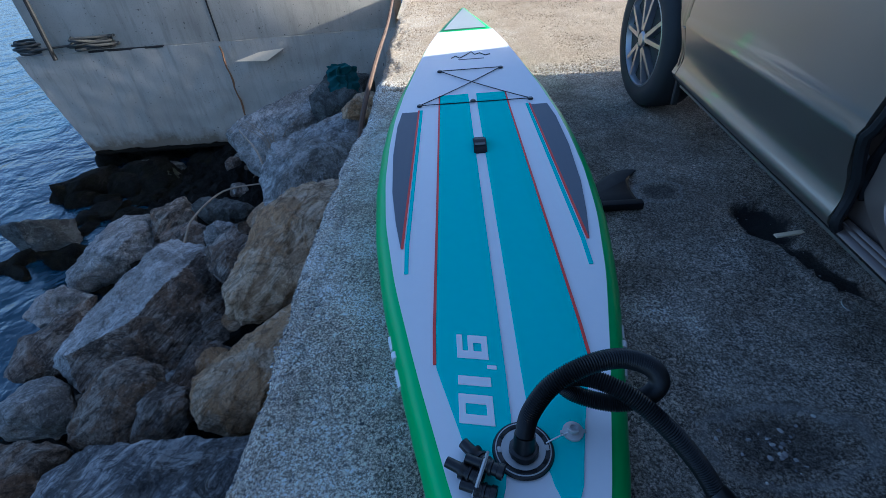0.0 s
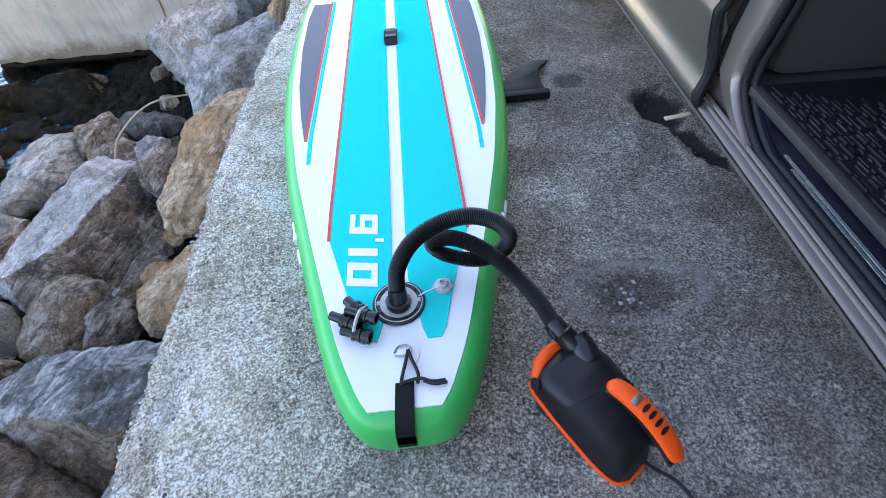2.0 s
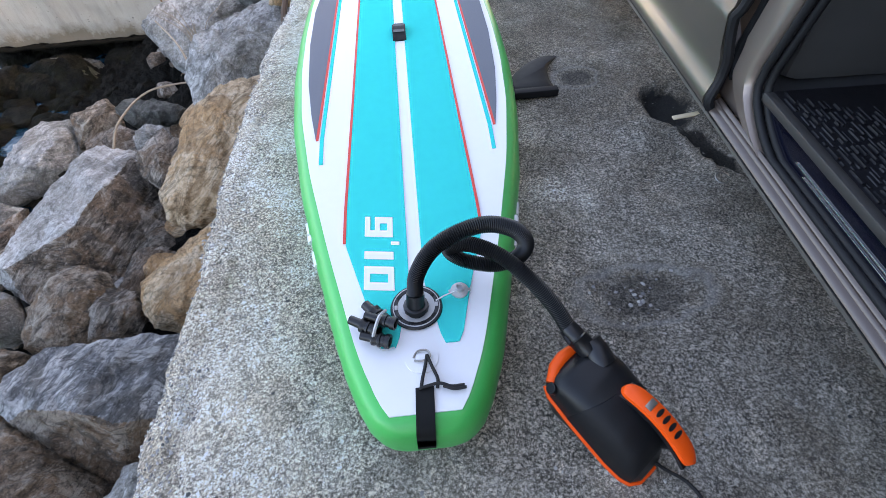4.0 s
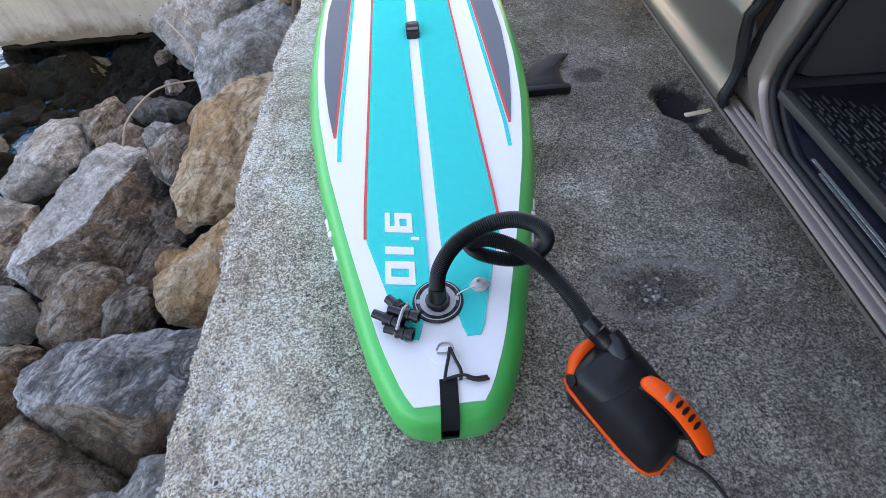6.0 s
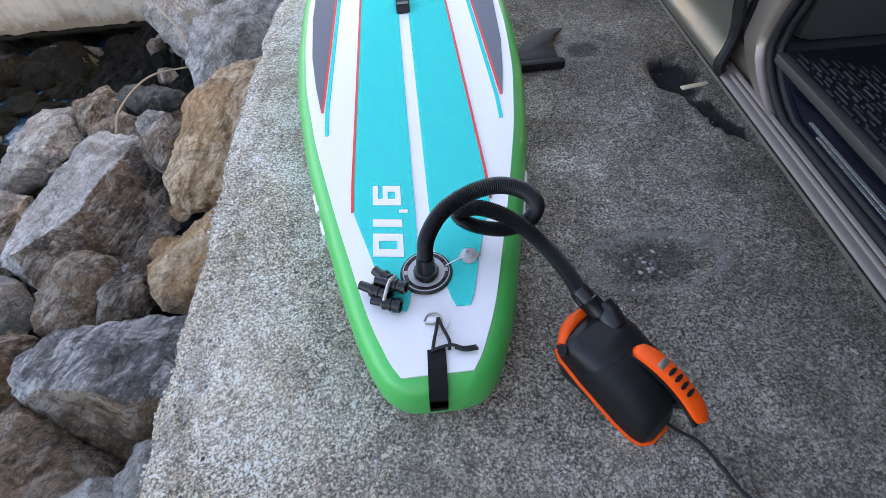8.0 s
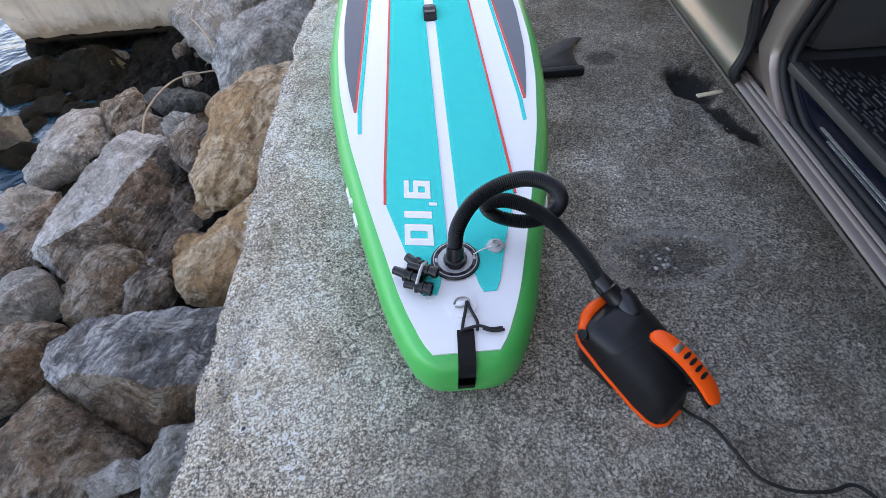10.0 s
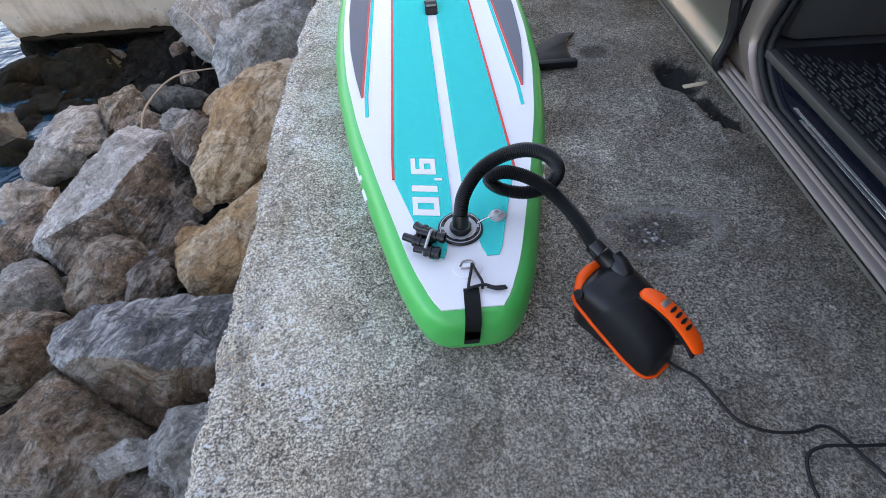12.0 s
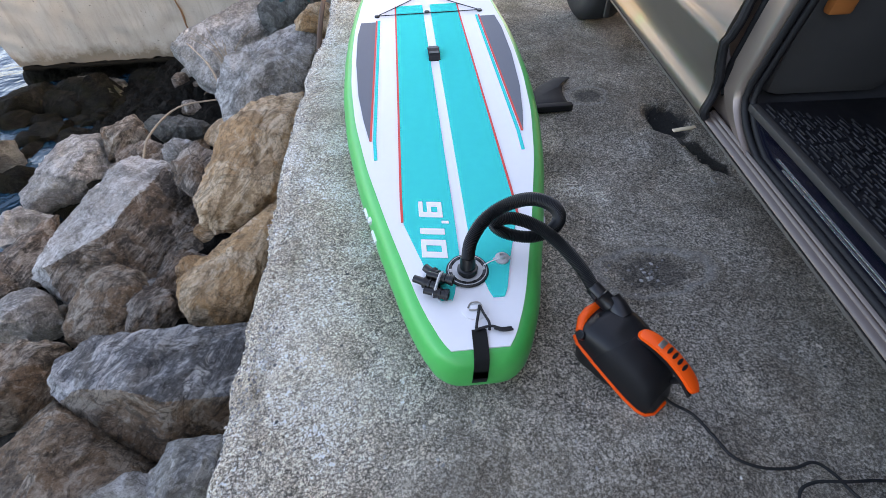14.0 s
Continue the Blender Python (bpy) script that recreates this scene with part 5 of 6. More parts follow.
def build_pump():
    """Local: x along the body away from the hose, y across, z up. The shells part along a seam that slopes down from the hose end."""
    t = thing("electric_pump", pose(0.395, 0.05, G, 0, 0, -54.8), "black and orange electric air pump resting on concrete", "air pump")
    seam = [(-0.13, 0.112), (-0.05, 0.082), (0.0, 0.058), (0.06, 0.03), (0.1, 0.014), (0.125, 0.010)]
    top = [(-0.13, 0.150), (-0.10, 0.172), (-0.05, 0.174), (0.0, 0.165), (0.05, 0.145), (0.09, 0.115), (0.11, 0.082), (0.125, 0.03)]
    left = [(-0.13, -0.082), (-0.11, -0.092), (-0.05, -0.094), (0.05, -0.088), (0.09, -0.082), (0.112, -0.073), (0.125, -0.052)]
    right = [(-0.13, 0.064), (-0.10, 0.076), (-0.04, 0.08), (0.04, 0.070), (0.09, 0.054), (0.112, 0.032), (0.125, 0.012)]
    xs = [-0.13, -0.127, -0.12, -0.11] + [-0.10 + 0.01 * k for k in range(21)] + [0.106, 0.112, 0.118, 0.122, 0.125]

    def ring(x, grow=0.0, power=3.2, lift=0.0):
        zl, zh, yl, yr = table(x, seam), table(x, top) + lift, table(x, left) - grow, table(x, right) + grow
        yc, w = (yl + yr) / 2, (yr - yl) / 2
        pts = []
        for k in range(25):
            a = math.pi * k / 24
            c, q = math.cos(a), math.sin(a)
            pts.append((x, yc + w * math.copysign(abs(c) ** (2 / power), c), zl + (zh - zl) * q ** (2 / power)))
        return pts
    part("body", loft([ring(x) for x in xs]), "pump_black", t, "matt black plastic upper shell")
    part("base_shell", loft([[(x * 0.97, y * 0.93, table(x, seam) - 0.001) for y in (table(x, left), table(x, right))] + [(x * 0.9, y * 0.8, 0.0) for y in (table(x, right), table(x, left))] for x in xs]), "black", t, "black lower shell")
    part("seam_band", tube_rows([(x, table(x, left) - 0.001, table(x, seam) - 0.002) for x in xs] + [(0.127, -0.02, 0.010), (0.127, -0.005, 0.010)], 0.0055, 8), "orange", t, "orange seam along the side")
    # the panel's upper edge is an arc that climbs towards the hose on the seam's side
    arc = [0.020 - 0.075 * (k / 24) ** 1.4 for k in range(25)]
    part("lower_panel", loft([[ring(x0 + (0.113 - x0) * f / 16, 0.0012, 3.2, 0.002)[k] for k, x0 in enumerate(arc)] for f in range(17)]), "trim", t, "darker curved panel")
    part("orange_band", tube_rows([(-0.138, 0.016, 0.144), (-0.141, -0.02, 0.146), (-0.136, -0.05, 0.144), (-0.120, -0.080, 0.136)], [0.013, 0.015, 0.015, 0.012], 12), "orange", t, "orange trim at the hose end")
    # grip with its window and buttons
    run = spline([(-0.010, 0.010, 0.172), (0.03, 0.013, 0.174), (0.08, 0.015, 0.163), (0.13, 0.014, 0.138), (0.168, 0.011, 0.108)], 10)
    bm_rings = []
    for k, p in enumerate(run):
        f = k / (len(run) - 1)
        w = 0.0205 * math.sqrt(max(0.02, 1 - (2 * f - 1) ** 8))
        bm_rings.append([p + Vector((0.3 * dz, dy, dz)) for dy, dz in ((-w, -0.004), (-w * 0.93, 0.005), (-w * 0.6, 0.009), (w * 0.6, 0.009), (w * 0.93, 0.005), (w, -0.004), (w * 0.6, -0.012), (-w * 0.6, -0.012))])
    grip = part("grip", loft(bm_rings), "orange", t, "orange carrying grip with controls")
    part("grip_edge", loft([[p + Vector((0.3 * dz, dy, dz)) for dy, dz in ((-0.0225, -0.013), (-0.0225, -0.004), (0.0225, -0.004), (0.0225, -0.013))] for p in run[2:-1]]), "black", grip, "black underside of the grip")

    def on_grip(f):
        k = min(len(run) - 2, int(f * (len(run) - 1)))
        d = (run[k + 1] - run[k]).normalized()
        return Matrix.Translation(run[k] + Vector((0, 0, 0.0085))) @ pose(0, 0, 0, 0, math.degrees(math.asin(-d.z)), 0)
    part("display", move(box(-0.007, 0.007, -0.013, 0.013, 0.0, 0.0025, 0.001), on_grip(0.36)), "steel", grip, "small grey display")
    for k in range(4):
        part("button", move(lathe([(0.0, 0.0), (0.0052, 0.0), (0.0052, 0.0035), (0.0, 0.0042)], 14), on_grip(0.46 + 0.078 * k) @ Matrix.Diagonal((0.85, 2.3, 1, 1))), "black", grip, "black push button")
    part("grip_post", tube_rows([(0.095, 0.012, 0.06), (0.125, 0.018, 0.10), (0.142, 0.02, 0.125)], [0.010, 0.009, 0.008], 10), "black", grip, "black grip foot")
    part("inflate_port", tube_rows([(-0.07, 0.030, 0.150), (-0.105, 0.037, 0.166), (-0.108, 0.0375, 0.168), (-0.122, 0.040, 0.174)], [0.030, 0.030, 0.027, 0.026], 24), "black", t, "round hose socket")
    part("deflate_port", tube_rows([(-0.098, -0.070, 0.120), (-0.112, -0.092, 0.142)], [0.0135, 0.0125], 16), "black", t, "short open deflate nozzle")
    part("deflate_bore", tube_rows([(-0.1115, -0.0915, 0.1415), (-0.1122, -0.0926, 0.1428)], 0.009, 14), "trim", t)
    for k in range(5):
        part("vent_slot", box(-0.04 + 0.014 * k, -0.034 + 0.014 * k, 0.058, 0.066, 0.09, 0.13, 0.001), "trim", t)
    return t


def build_hose():
    path = spline([(-0.016, 0.285, 0.165), (-0.014, 0.296, 0.21), (-0.004, 0.302, 0.27), (0.032, 0.318, 0.325), (0.09, 0.333, 0.355), (0.155, 0.345, 0.357), (0.212, 0.345, 0.33), (0.238, 0.342, 0.285),
                   (0.222, 0.345, 0.235), (0.168, 0.355, 0.205), (0.10, 0.378, 0.207), (0.072, 0.39, 0.237), (0.115, 0.372, 0.268), (0.18, 0.33, 0.268), (0.24, 0.28, 0.235), (0.29, 0.235, 0.185), (0.318, 0.198, 0.145)], 24)
    # even steps along the run, so that the ribs are alike
    even, left = [path[0]], 0.0
    step = 0.0022
    for a, b in zip(path, path[1:]):
        d = (b - a).length
        while left + d >= step and d > 1e-9:
            k = (step - left) / d
            a = a + (b - a) * k
            d = (b - a).length
            even.append(a)
            left = 0.0
        left += d
    t = thing("air_hose", pose(0, 0, 0), "black ribbed air hose looped between valve and pump", "hose")
    part("ribbed_tube", tube_rows(even, [0.0183 if (k // 1) % 2 else 0.0160 for k in range(len(even))], 20), "pump_black", t)
    part("elbow", tube_rows([(-0.016, 0.282, 0.157), (-0.016, 0.284, 0.17), (-0.015, 0.29, 0.195), (-0.014, 0.295, 0.208)], [0.024, 0.0225, 0.021, 0.0205], 20), "black", t, "black valve connector")
    part("collar", move(lathe([(0.024, 0), (0.029, 0.0), (0.029, 0.012), (0.024, 0.014)], 12), pose(-0.016, 0.284, 0.165, -10, 0, 0)), "black", t, "finger grip collar")
    d = Vector((0.036, -0.046, -0.022))
    a = Vector((0.312, 0.204, 0.152))
    part("cuff", tube_rows([a + d * k for k in (0, 0.1, 0.5, 0.55, 0.6, 1.0, 1.15)], [0.0205, 0.022, 0.022, 0.026, 0.0235, 0.0235, 0.022], 20), "black", t, "smooth black cuff")
    part("cuff_lug", tube_rows([a + d * 0.3 + Vector((-0.02, -0.008, 0.004)), a + d * 0.6 + Vector((-0.022, -0.009, 0.004))], 0.006, 8), "black", t)
    return t


def build_cable():
    pts = [(0.462, -0.045, G + 0.02), (0.485, -0.062, G + 0.006), (0.525, -0.095, G + 0.005), (0.55, -0.15, G + 0.005), (0.575, -0.205, G + 0.005), (0.63, -0.235, G + 0.005), (0.70, -0.243, G + 0.005),
           (0.755, -0.235, G + 0.006), (0.785, -0.262, G + 0.006), (0.80, -0.30, G + 0.006), (0.825, -0.36, G + 0.006), (0.825, -0.45, G + 0.006), (0.76, -0.51, G + 0.006), (0.685, -0.47, G + 0.006), (0.66, -0.38, G + 0.006), (0.68, -0.30, G + 0.006), (0.73, -0.278, G + 0.008), (0.80, -0.285, G + 0.013), (0.90, -0.292, G + 0.006), (0.97, -0.33, G + 0.006)]
    ob = part("power_cable", tube_rows(spline(pts, 10), 0.0038, 8), "fin_black")
    return tagged(ob, "thin black power cable snaking over concrete", "cable")


def build_adapters():
    t = thing("valve_adapters", pose(-0.112, 0.250, 0.156, 0, 0, 140) @ Matrix.Scale(1.35, 4), "bundle of black plastic valve adapters on the board", "adapter set")
    for k, (x, y, z, rz, l, r) in enumerate(((-0.02, 0.02, 0.012, 200, 0.05, 0.010), (0.01, 0.012, 0.014, 190, 0.055, 0.011), (0.012, -0.016, 0.012, 170, 0.05, 0.012), (-0.012, -0.006, 0.028, 195, 0.055, 0.009))):
        m = pose(x, y, z, 0, 90, rz)
        a = part("adapter", move(lathe([(0.0, -l / 2), (r * 0.7, -l / 2), (r * 0.75, -l * 0.1), (r * 1.15, -l * 0.08), (r * 1.15, 0.0), (r, 0.003), (r, l * 0.12), (r * 1.2, l * 0.14), (r * 1.2, l * 0.2), (r, l * 0.22), (r, l * 0.34), (r * 1.2, l * 0.36), (r * 1.2, l * 0.5), (r * 0.8, l * 0.5), (r * 0.7, l * 0.2), (0.0, l * 0.2)], 18), m), "black", t, "black threaded adapter")
    part("tie", tube_rows(spline([(-0.02, 0.03, 0.012), (-0.015, 0.0, 0.04), (0.0, -0.03, 0.012)], 8), 0.003, 6), "grey_plastic", t, "pale tie")
    part("cord", tube_rows(spline([(-0.01, 0.02, 0.008), (-0.035, 0.026, 0.002), (-0.052, 0.012, 0.003)], 8), 0.0014, 6), "grey_plastic", t, "thin pale cord")
    return t


def build_fin():
    """The loose centre fin, lying on its side."""
    t = thing("board_fin", pose(0.49, 1.385, G + 0.004), "loose black plastic centre fin lying beside the board", "fin")
    part("fin_base", box(-0.14, 0.125, -0.018, 0.018, 0.0, 0.032, 0.005), "fin_black", t, "black slide-in base")
    side = [(-0.11, 0.01), (-0.06, 0.10), (0.0, 0.19), (0.07, 0.25), (0.13, 0.278), (0.187, 0.272), (0.15, 0.225), (0.122, 0.17), (0.112, 0.10), (0.118, 0.01)]
    pts = spline([(x, y, 0.016) for x, y in side], 5)
    bm = bmesh.new()
    mid = Vector((0.03, 0.10, 0.016))
    rim = [bm.verts.new(p) for p in pts]
    for s in (-1, 1):
        ring = [bm.verts.new(mid + (p - mid) * 0.75 + Vector((0, 0, s * 0.010))) for p in pts]
        bm.faces.new(ring)
        for k in range(len(pts)):
            j = (k + 1) % len(pts)
            bm.faces.new((rim[k], rim[j], ring[j], ring[k]))
    part("blade", bm, "fin_black", t, "curved black blade")
    return t


build_pump()
build_hose()
build_cable()
build_adapters()
build_fin()


# ---- the van ----
def side_x(z):
    """How far the van's side stands out at a height above the ground."""
    return table(z, [(0.18, 0.14), (0.20, 0.12), (0.225, 0.10), (0.245, 0.012), (0.26, 0.0), (0.272, -0.010), (0.285, -0.022), (0.30, -0.026), (0.34, -0.008), (0.36, -0.003), (0.40, -0.004), (0.525, -0.030), (0.532, -0.030), (0.540, -0.021), (0.565, -0.020), (0.80, 0.012), (0.95, 0.03), (1.05, 0.05), (1.6, 0.2)])


def panel(y0, y1, zs, ycut=None, thick=0.02, steps=24):
    bm = bmesh.new()
    rows = []
    for z in zs:
        rows.append([bm.verts.new((side_x(z), (ycut(z) if ycut and i == 0 else y0) + (y1 - (ycut(z) if ycut and i == 0 else y0)) * i / steps, z)) for i in range(steps + 1)])
    fs = [bm.faces.new((a[i], a[i + 1], b[i + 1], b[i])) for a, b in zip(rows, rows[1:]) for i in range(steps)]
    bmesh.ops.recalc_face_normals(bm, faces=fs)
    ext = bmesh.ops.extrude_face_region(bm, geom=fs)
    for v in [g for g in ext["geom"] if isinstance(g, bmesh.types.BMVert)]:
        v.co.x += thick
    return bm


def build_van():
    t = thing("parked_van", pose(0.85, 0, G, 0, 0, -2.9), "bronze minivan parked on the quay with its side door open", "van")
    zs = [0.275 + 0.015 * k for k in range(6)] + [0.365 + 0.02 * k for k in range(34)]
    door = part("front_door", panel(0.83, 2.03, zs, lambda z: table(z, [(0.27, 0.84), (0.30, 0.845), (0.45, 0.885), (0.7, 0.87), (1.1, 0.84)]), 0.03), "paint", t, "closed bronze front door")
    part("door_edge", tube_rows([(side_x(z) + 0.014, table(z, [(0.27, 0.832), (0.30, 0.835), (0.45, 0.868), (0.7, 0.855), (1.1, 0.825)]) + 0.005 * math.sin(z * 40), z) for z in zs], 0.014, 8), "trim", door, "black rubber door seal")
    part("door_glass", move(box(-0.004, 0.004, 0.9, 1.95, 0, 0.5), Matrix.Translation((0.01, 0, 1.06)) @ pose(0, 0, 0, 0, 20, 0)), "gloss_blue", door, "dark side window")
    # rocker and pinch seam
    part("rocker", panel(-1.6, 2.05, [0.18, 0.20, 0.225, 0.25, 0.262, 0.27], None, 0.05, 60), "trim", t, "dark lower rocker")
    part("pinch_seam", box(-0.004, 0.0, -1.6, 2.0, 0.252, 0.262), "steel", t, "bright lip under the sill")
    # sill of the open side door
    prof = [(0.0, 0.262), (-0.006, 0.270), (-0.003, 0.278), (0.004, 0.282), (0.008, 0.284), (0.010, 0.289), (0.014, 0.292), (0.018, 0.292), (0.020, 0.297), (0.025, 0.300), (0.030, 0.298), (0.034, 0.285)]
    bm = bmesh.new()
    rows = [[bm.verts.new((x, -1.6 + 2.44 * i / 40, z)) for i in range(41)] for x, z in prof]
    for a, b in zip(rows, rows[1:]):
        for i in range(40):
            bm.faces.new((a[i], a[i + 1], b[i + 1], b[i]))
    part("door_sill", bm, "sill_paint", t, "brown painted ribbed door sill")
    # pillar with the rounded lower corner of the opening
    def mouth(z):
        return table(z, [(0.285, 0.52), (0.29, 0.56), (0.30, 0.60), (0.315, 0.64), (0.34, 0.69), (0.37, 0.73), (0.40, 0.75), (0.45, 0.75), (0.5, 0.74), (0.6, 0.725), (0.75, 0.70), (1.1, 0.67), (1.6, 0.6)])
    zz = [0.285 + 0.0075 * k for k in range(16)] + [0.42 + 0.03 * k for k in range(38)]
    lean = lambda z: max(0, z - 0.8) * 0.15
    bm = bmesh.new()
    rows = []
    for z in zz:
        m, f = mouth(z), 0.90 if z > 0.45 else 0.86
        mid = min(f - 0.02, m + 0.10)
        rows.append([bm.verts.new((x + lean(z), y, z)) for x, y in ((0.06, m - 0.004), (0.034, m - 0.002), (0.022, m + 0.004), (0.016, m + 0.012), (0.016, m + 0.02), (0.022, (m + mid) / 2), (0.026, mid), (0.045, mid + 0.01), (0.048, f), (0.048, f + 0.04))])
    for a, b in zip(rows, rows[1:]):
        for i in range(9):
            bm.faces.new((a[i], a[i + 1], b[i + 1], b[i]))
    part("door_pillar", bm, "pillar_paint", t, "brown painted pillar beside the door opening")
    part("pillar_gap", tube_rows([(0.042 + lean(z), min(0.89, mouth(z) + 0.125), z) for z in zz[10:]], 0.014, 8), "trim", t, "dark gap behind the front door")
    seal = [(0.034, -1.55 + 0.1 * k, 0.302) for k in range(20)] + [(0.036 + lean(z), mouth(z) - 0.018, z + 0.008) for z in zz[1::2]]
    part("door_seal", tube_rows(seal, 0.0105, 10), "trim", t, "black rubber seal round the opening")
    part("door_seal", tube_rows([(x + 0.016, y - 0.016, z + 0.008) for x, y, z in seal], 0.010, 10), "trim", t, "black rubber seal round the opening")
    # step well and floor
    part("step_well", box(0.05, 0.066, -1.6, 0.70, 0.255, 0.386, 0.003), "gloss_blue", t, "glossy dark blue step face")
    # two bright strips put in as the shine lines of the glossy step
    part("step_rail", box(0.0462, 0.050, -1.6, 0.50, 0.336, 0.341, 0.001), "shine_line", t, "bright strip for the shine on the step face")
    part("step_rail", box(0.0470, 0.050, -1.6, 0.46, 0.326, 0.329, 0.0008), "shine_line", t, "bright strip for the shine on the step face")
    part("cabin_floor", box(0.05, 1.6, -1.6, 1.9, 0.36, 0.388), "cabin", t, "dark cabin floor")
    floor_mat = part("floor_mat", box(0.040, 0.62, -1.3, 0.71, 0.386, 0.400, 0.004), "mat", t, "ribbed black rubber mat")
    part("mat_edge", box(0.036, 0.062, -1.3, 0.70, 0.382, 0.405, 0.004), "grey_mat", floor_mat, "worn grey mat edge")
    tread, bm = random.Random(9), bmesh.new()
    for k in range(34):         # close, broken rows of worn tread blocks
        y = -1.25
        while y < 0.67 - 0.007 * k:
            l, x = tread.uniform(0.012, 0.06), 0.072 + 0.0128 * k + tread.uniform(-0.003, 0.003)
            z = 0.4025 + tread.uniform(-0.0005, 0.003)
            lo = [bm.verts.new(p) for p in ((x, y, 0.399), (x + 0.009, y, 0.399), (x + 0.009, y + l, 0.399), (x, y + l, 0.399))]
            hi = [bm.verts.new(p) for p in ((x + 0.002, y + 0.002, z), (x + 0.007, y + 0.002, z), (x + 0.007, y + l - 0.002, z), (x + 0.002, y + l - 0.002, z))]
            bm.faces.new(hi)
            for i in range(4):
                bm.faces.new((lo[i], lo[(i + 1) % 4], hi[(i + 1) % 4], hi[i]))
            y += l + tread.uniform(0.004, 0.02)
    tagged(part("mat_tread", bm, "mat", floor_mat, "worn raised tread of the mat", smooth=False), kind="stuff")
    part("cabin_trim", box(0.10, 0.5, 0.74, 0.86, 0.386, 0.78, 0.05), "cabin", t, "dark trim behind the front seat")
    part("seat_base", box(0.45, 1.0, 0.82, 1.4, 0.388, 0.75, 0.04), "cabin", t, "dark front seat base")
    part("seat_back", move(box(0.30, 1.0, -0.06, 0.06, 0.0, 0.7, 0.05), pose(0, 0.86, 0.72, 12, 0, 0)), "cabin", t, "dark front seat back")
    part("orange_bag", box(0.13, 0.20, 0.70, 0.735, 0.66, 0.86, 0.012), "tan_panel", t, "orange brown strap beside the seat")
    part("far_side", box(1.72, 1.75, -1.6, 2.6, 0.25, 1.7), "trim", t)
    part("cabin_front", box(0.05, 1.72, 2.0, 2.05, 0.25, 1.1), "cabin", t)
    part("cabin_rear", box(0.05, 1.72, -1.75, -1.6, 0.25, 1.7), "paint", t)
    part("roof", box(0.2, 1.6, -1.75, 1.4, 1.66, 1.72, 0.03), "paint", t, "bronze roof")
    part("underbody", box(0.15, 1.65, -1.6, 2.6, 0.16, 0.2), "trim", t)
    part("hood", box(0.02, 1.7, 2.06, 2.68, 0.93, 1.0, 0.04), "paint", t, "bronze hood")
    # front fender with its wheel arch
    bm = bmesh.new()
    cy, cz, ar = 2.44, 0.33, 0.385
    n = 40
    lower = []
    upper = []
    for i in range(n + 1):
        a = math.pi * i / n
        y, z = cy - ar * math.cos(a), cz + ar * math.sin(a) - 0.02
        lower.append((y, z))
        upper.append((2.03 + 0.66 * i / n, 0.95))
    rows = []
    for j in range(9):
        f = j / 8
        rows.append([bm.verts.new((side_x(l[1] + (u[1] - l[1]) * f) * 0.6 - 0.004, l[0] + (u[0] - l[0]) * f, l[1] + (u[1] - l[1]) * f)) for l, u in zip(lower, upper)])
    for a, b in zip(rows, rows[1:]):
        for i in range(n):
            bm.faces.new((a[i], a[i + 1], b[i + 1], b[i]))
    lip = [bm.verts.new((0.10, y, z)) for y, z in lower]
    for i in range(n):
        bm.faces.new((rows[0][i], rows[0][i + 1], lip[i + 1], lip[i]))
    part("front_fender", bm, "paint", t, "bronze front fender with wheel arch")
    part("fender_foot", panel(2.035, 2.075, [0.27, 0.30, 0.34, 0.40, 0.5], None, 0.03, 4), "paint", t, "dark splash guard")
    part("arch_liner", box(0.28, 0.32, 2.06, 2.62, 0.2, 0.93), "trim", t)
    # out of view; reach and height set to shape the shadow's edge
    part("bumper", box(0.17, 1.6, 2.66, 3.10, 0.20, 0.53, 0.06), "paint", t, "bronze front bumper")
    part("front_end", box(0.05, 1.7, 2.6, 2.68, 0.45, 0.94, 0.03), "paint", t, "bronze front end")
    part("mud_flap", box(0.005, 0.03, 2.06, 2.085, 0.14, 0.45, 0.003), "grey_mat", t, "grey mud flap behind the wheel")
    # wheel
    wm = Matrix.Translation((-0.055, cy + 0.03, 0.348)) @ pose(0, 0, 0, 0, -90, 4) @ Matrix.Scale(1.04, 4)
    wheel = part("front_wheel", move(lathe([(0.05, 0.0), (0.03, 0.006), (0.001, 0.006), (0.001, -0.14), (0.05, -0.14)], 24), wm), "trim", t, "alloy front wheel with black tyre")
    part("tyre", move(lathe([(0.225, -0.02), (0.232, 0.006), (0.262, 0.014), (0.30, 0.012), (0.322, -0.004), (0.335, -0.022), (0.337, -0.10), (0.335, -0.17), (0.31, -0.2), (0.23, -0.2), (0.225, -0.18)], 64), wm), "rubber", wheel, "black rubber tyre")
    part("rim", move(lathe([(0.228, -0.16), (0.226, -0.01), (0.232, 0.004), (0.222, 0.006), (0.212, -0.012), (0.206, -0.04), (0.20, -0.16)], 64), wm), "alloy", wheel, "silver alloy rim")
    part("brake_disc", move(lathe([(0.0, -0.13), (0.15, -0.13), (0.15, -0.12), (0.0, -0.12)], 40), wm), "steel", wheel)
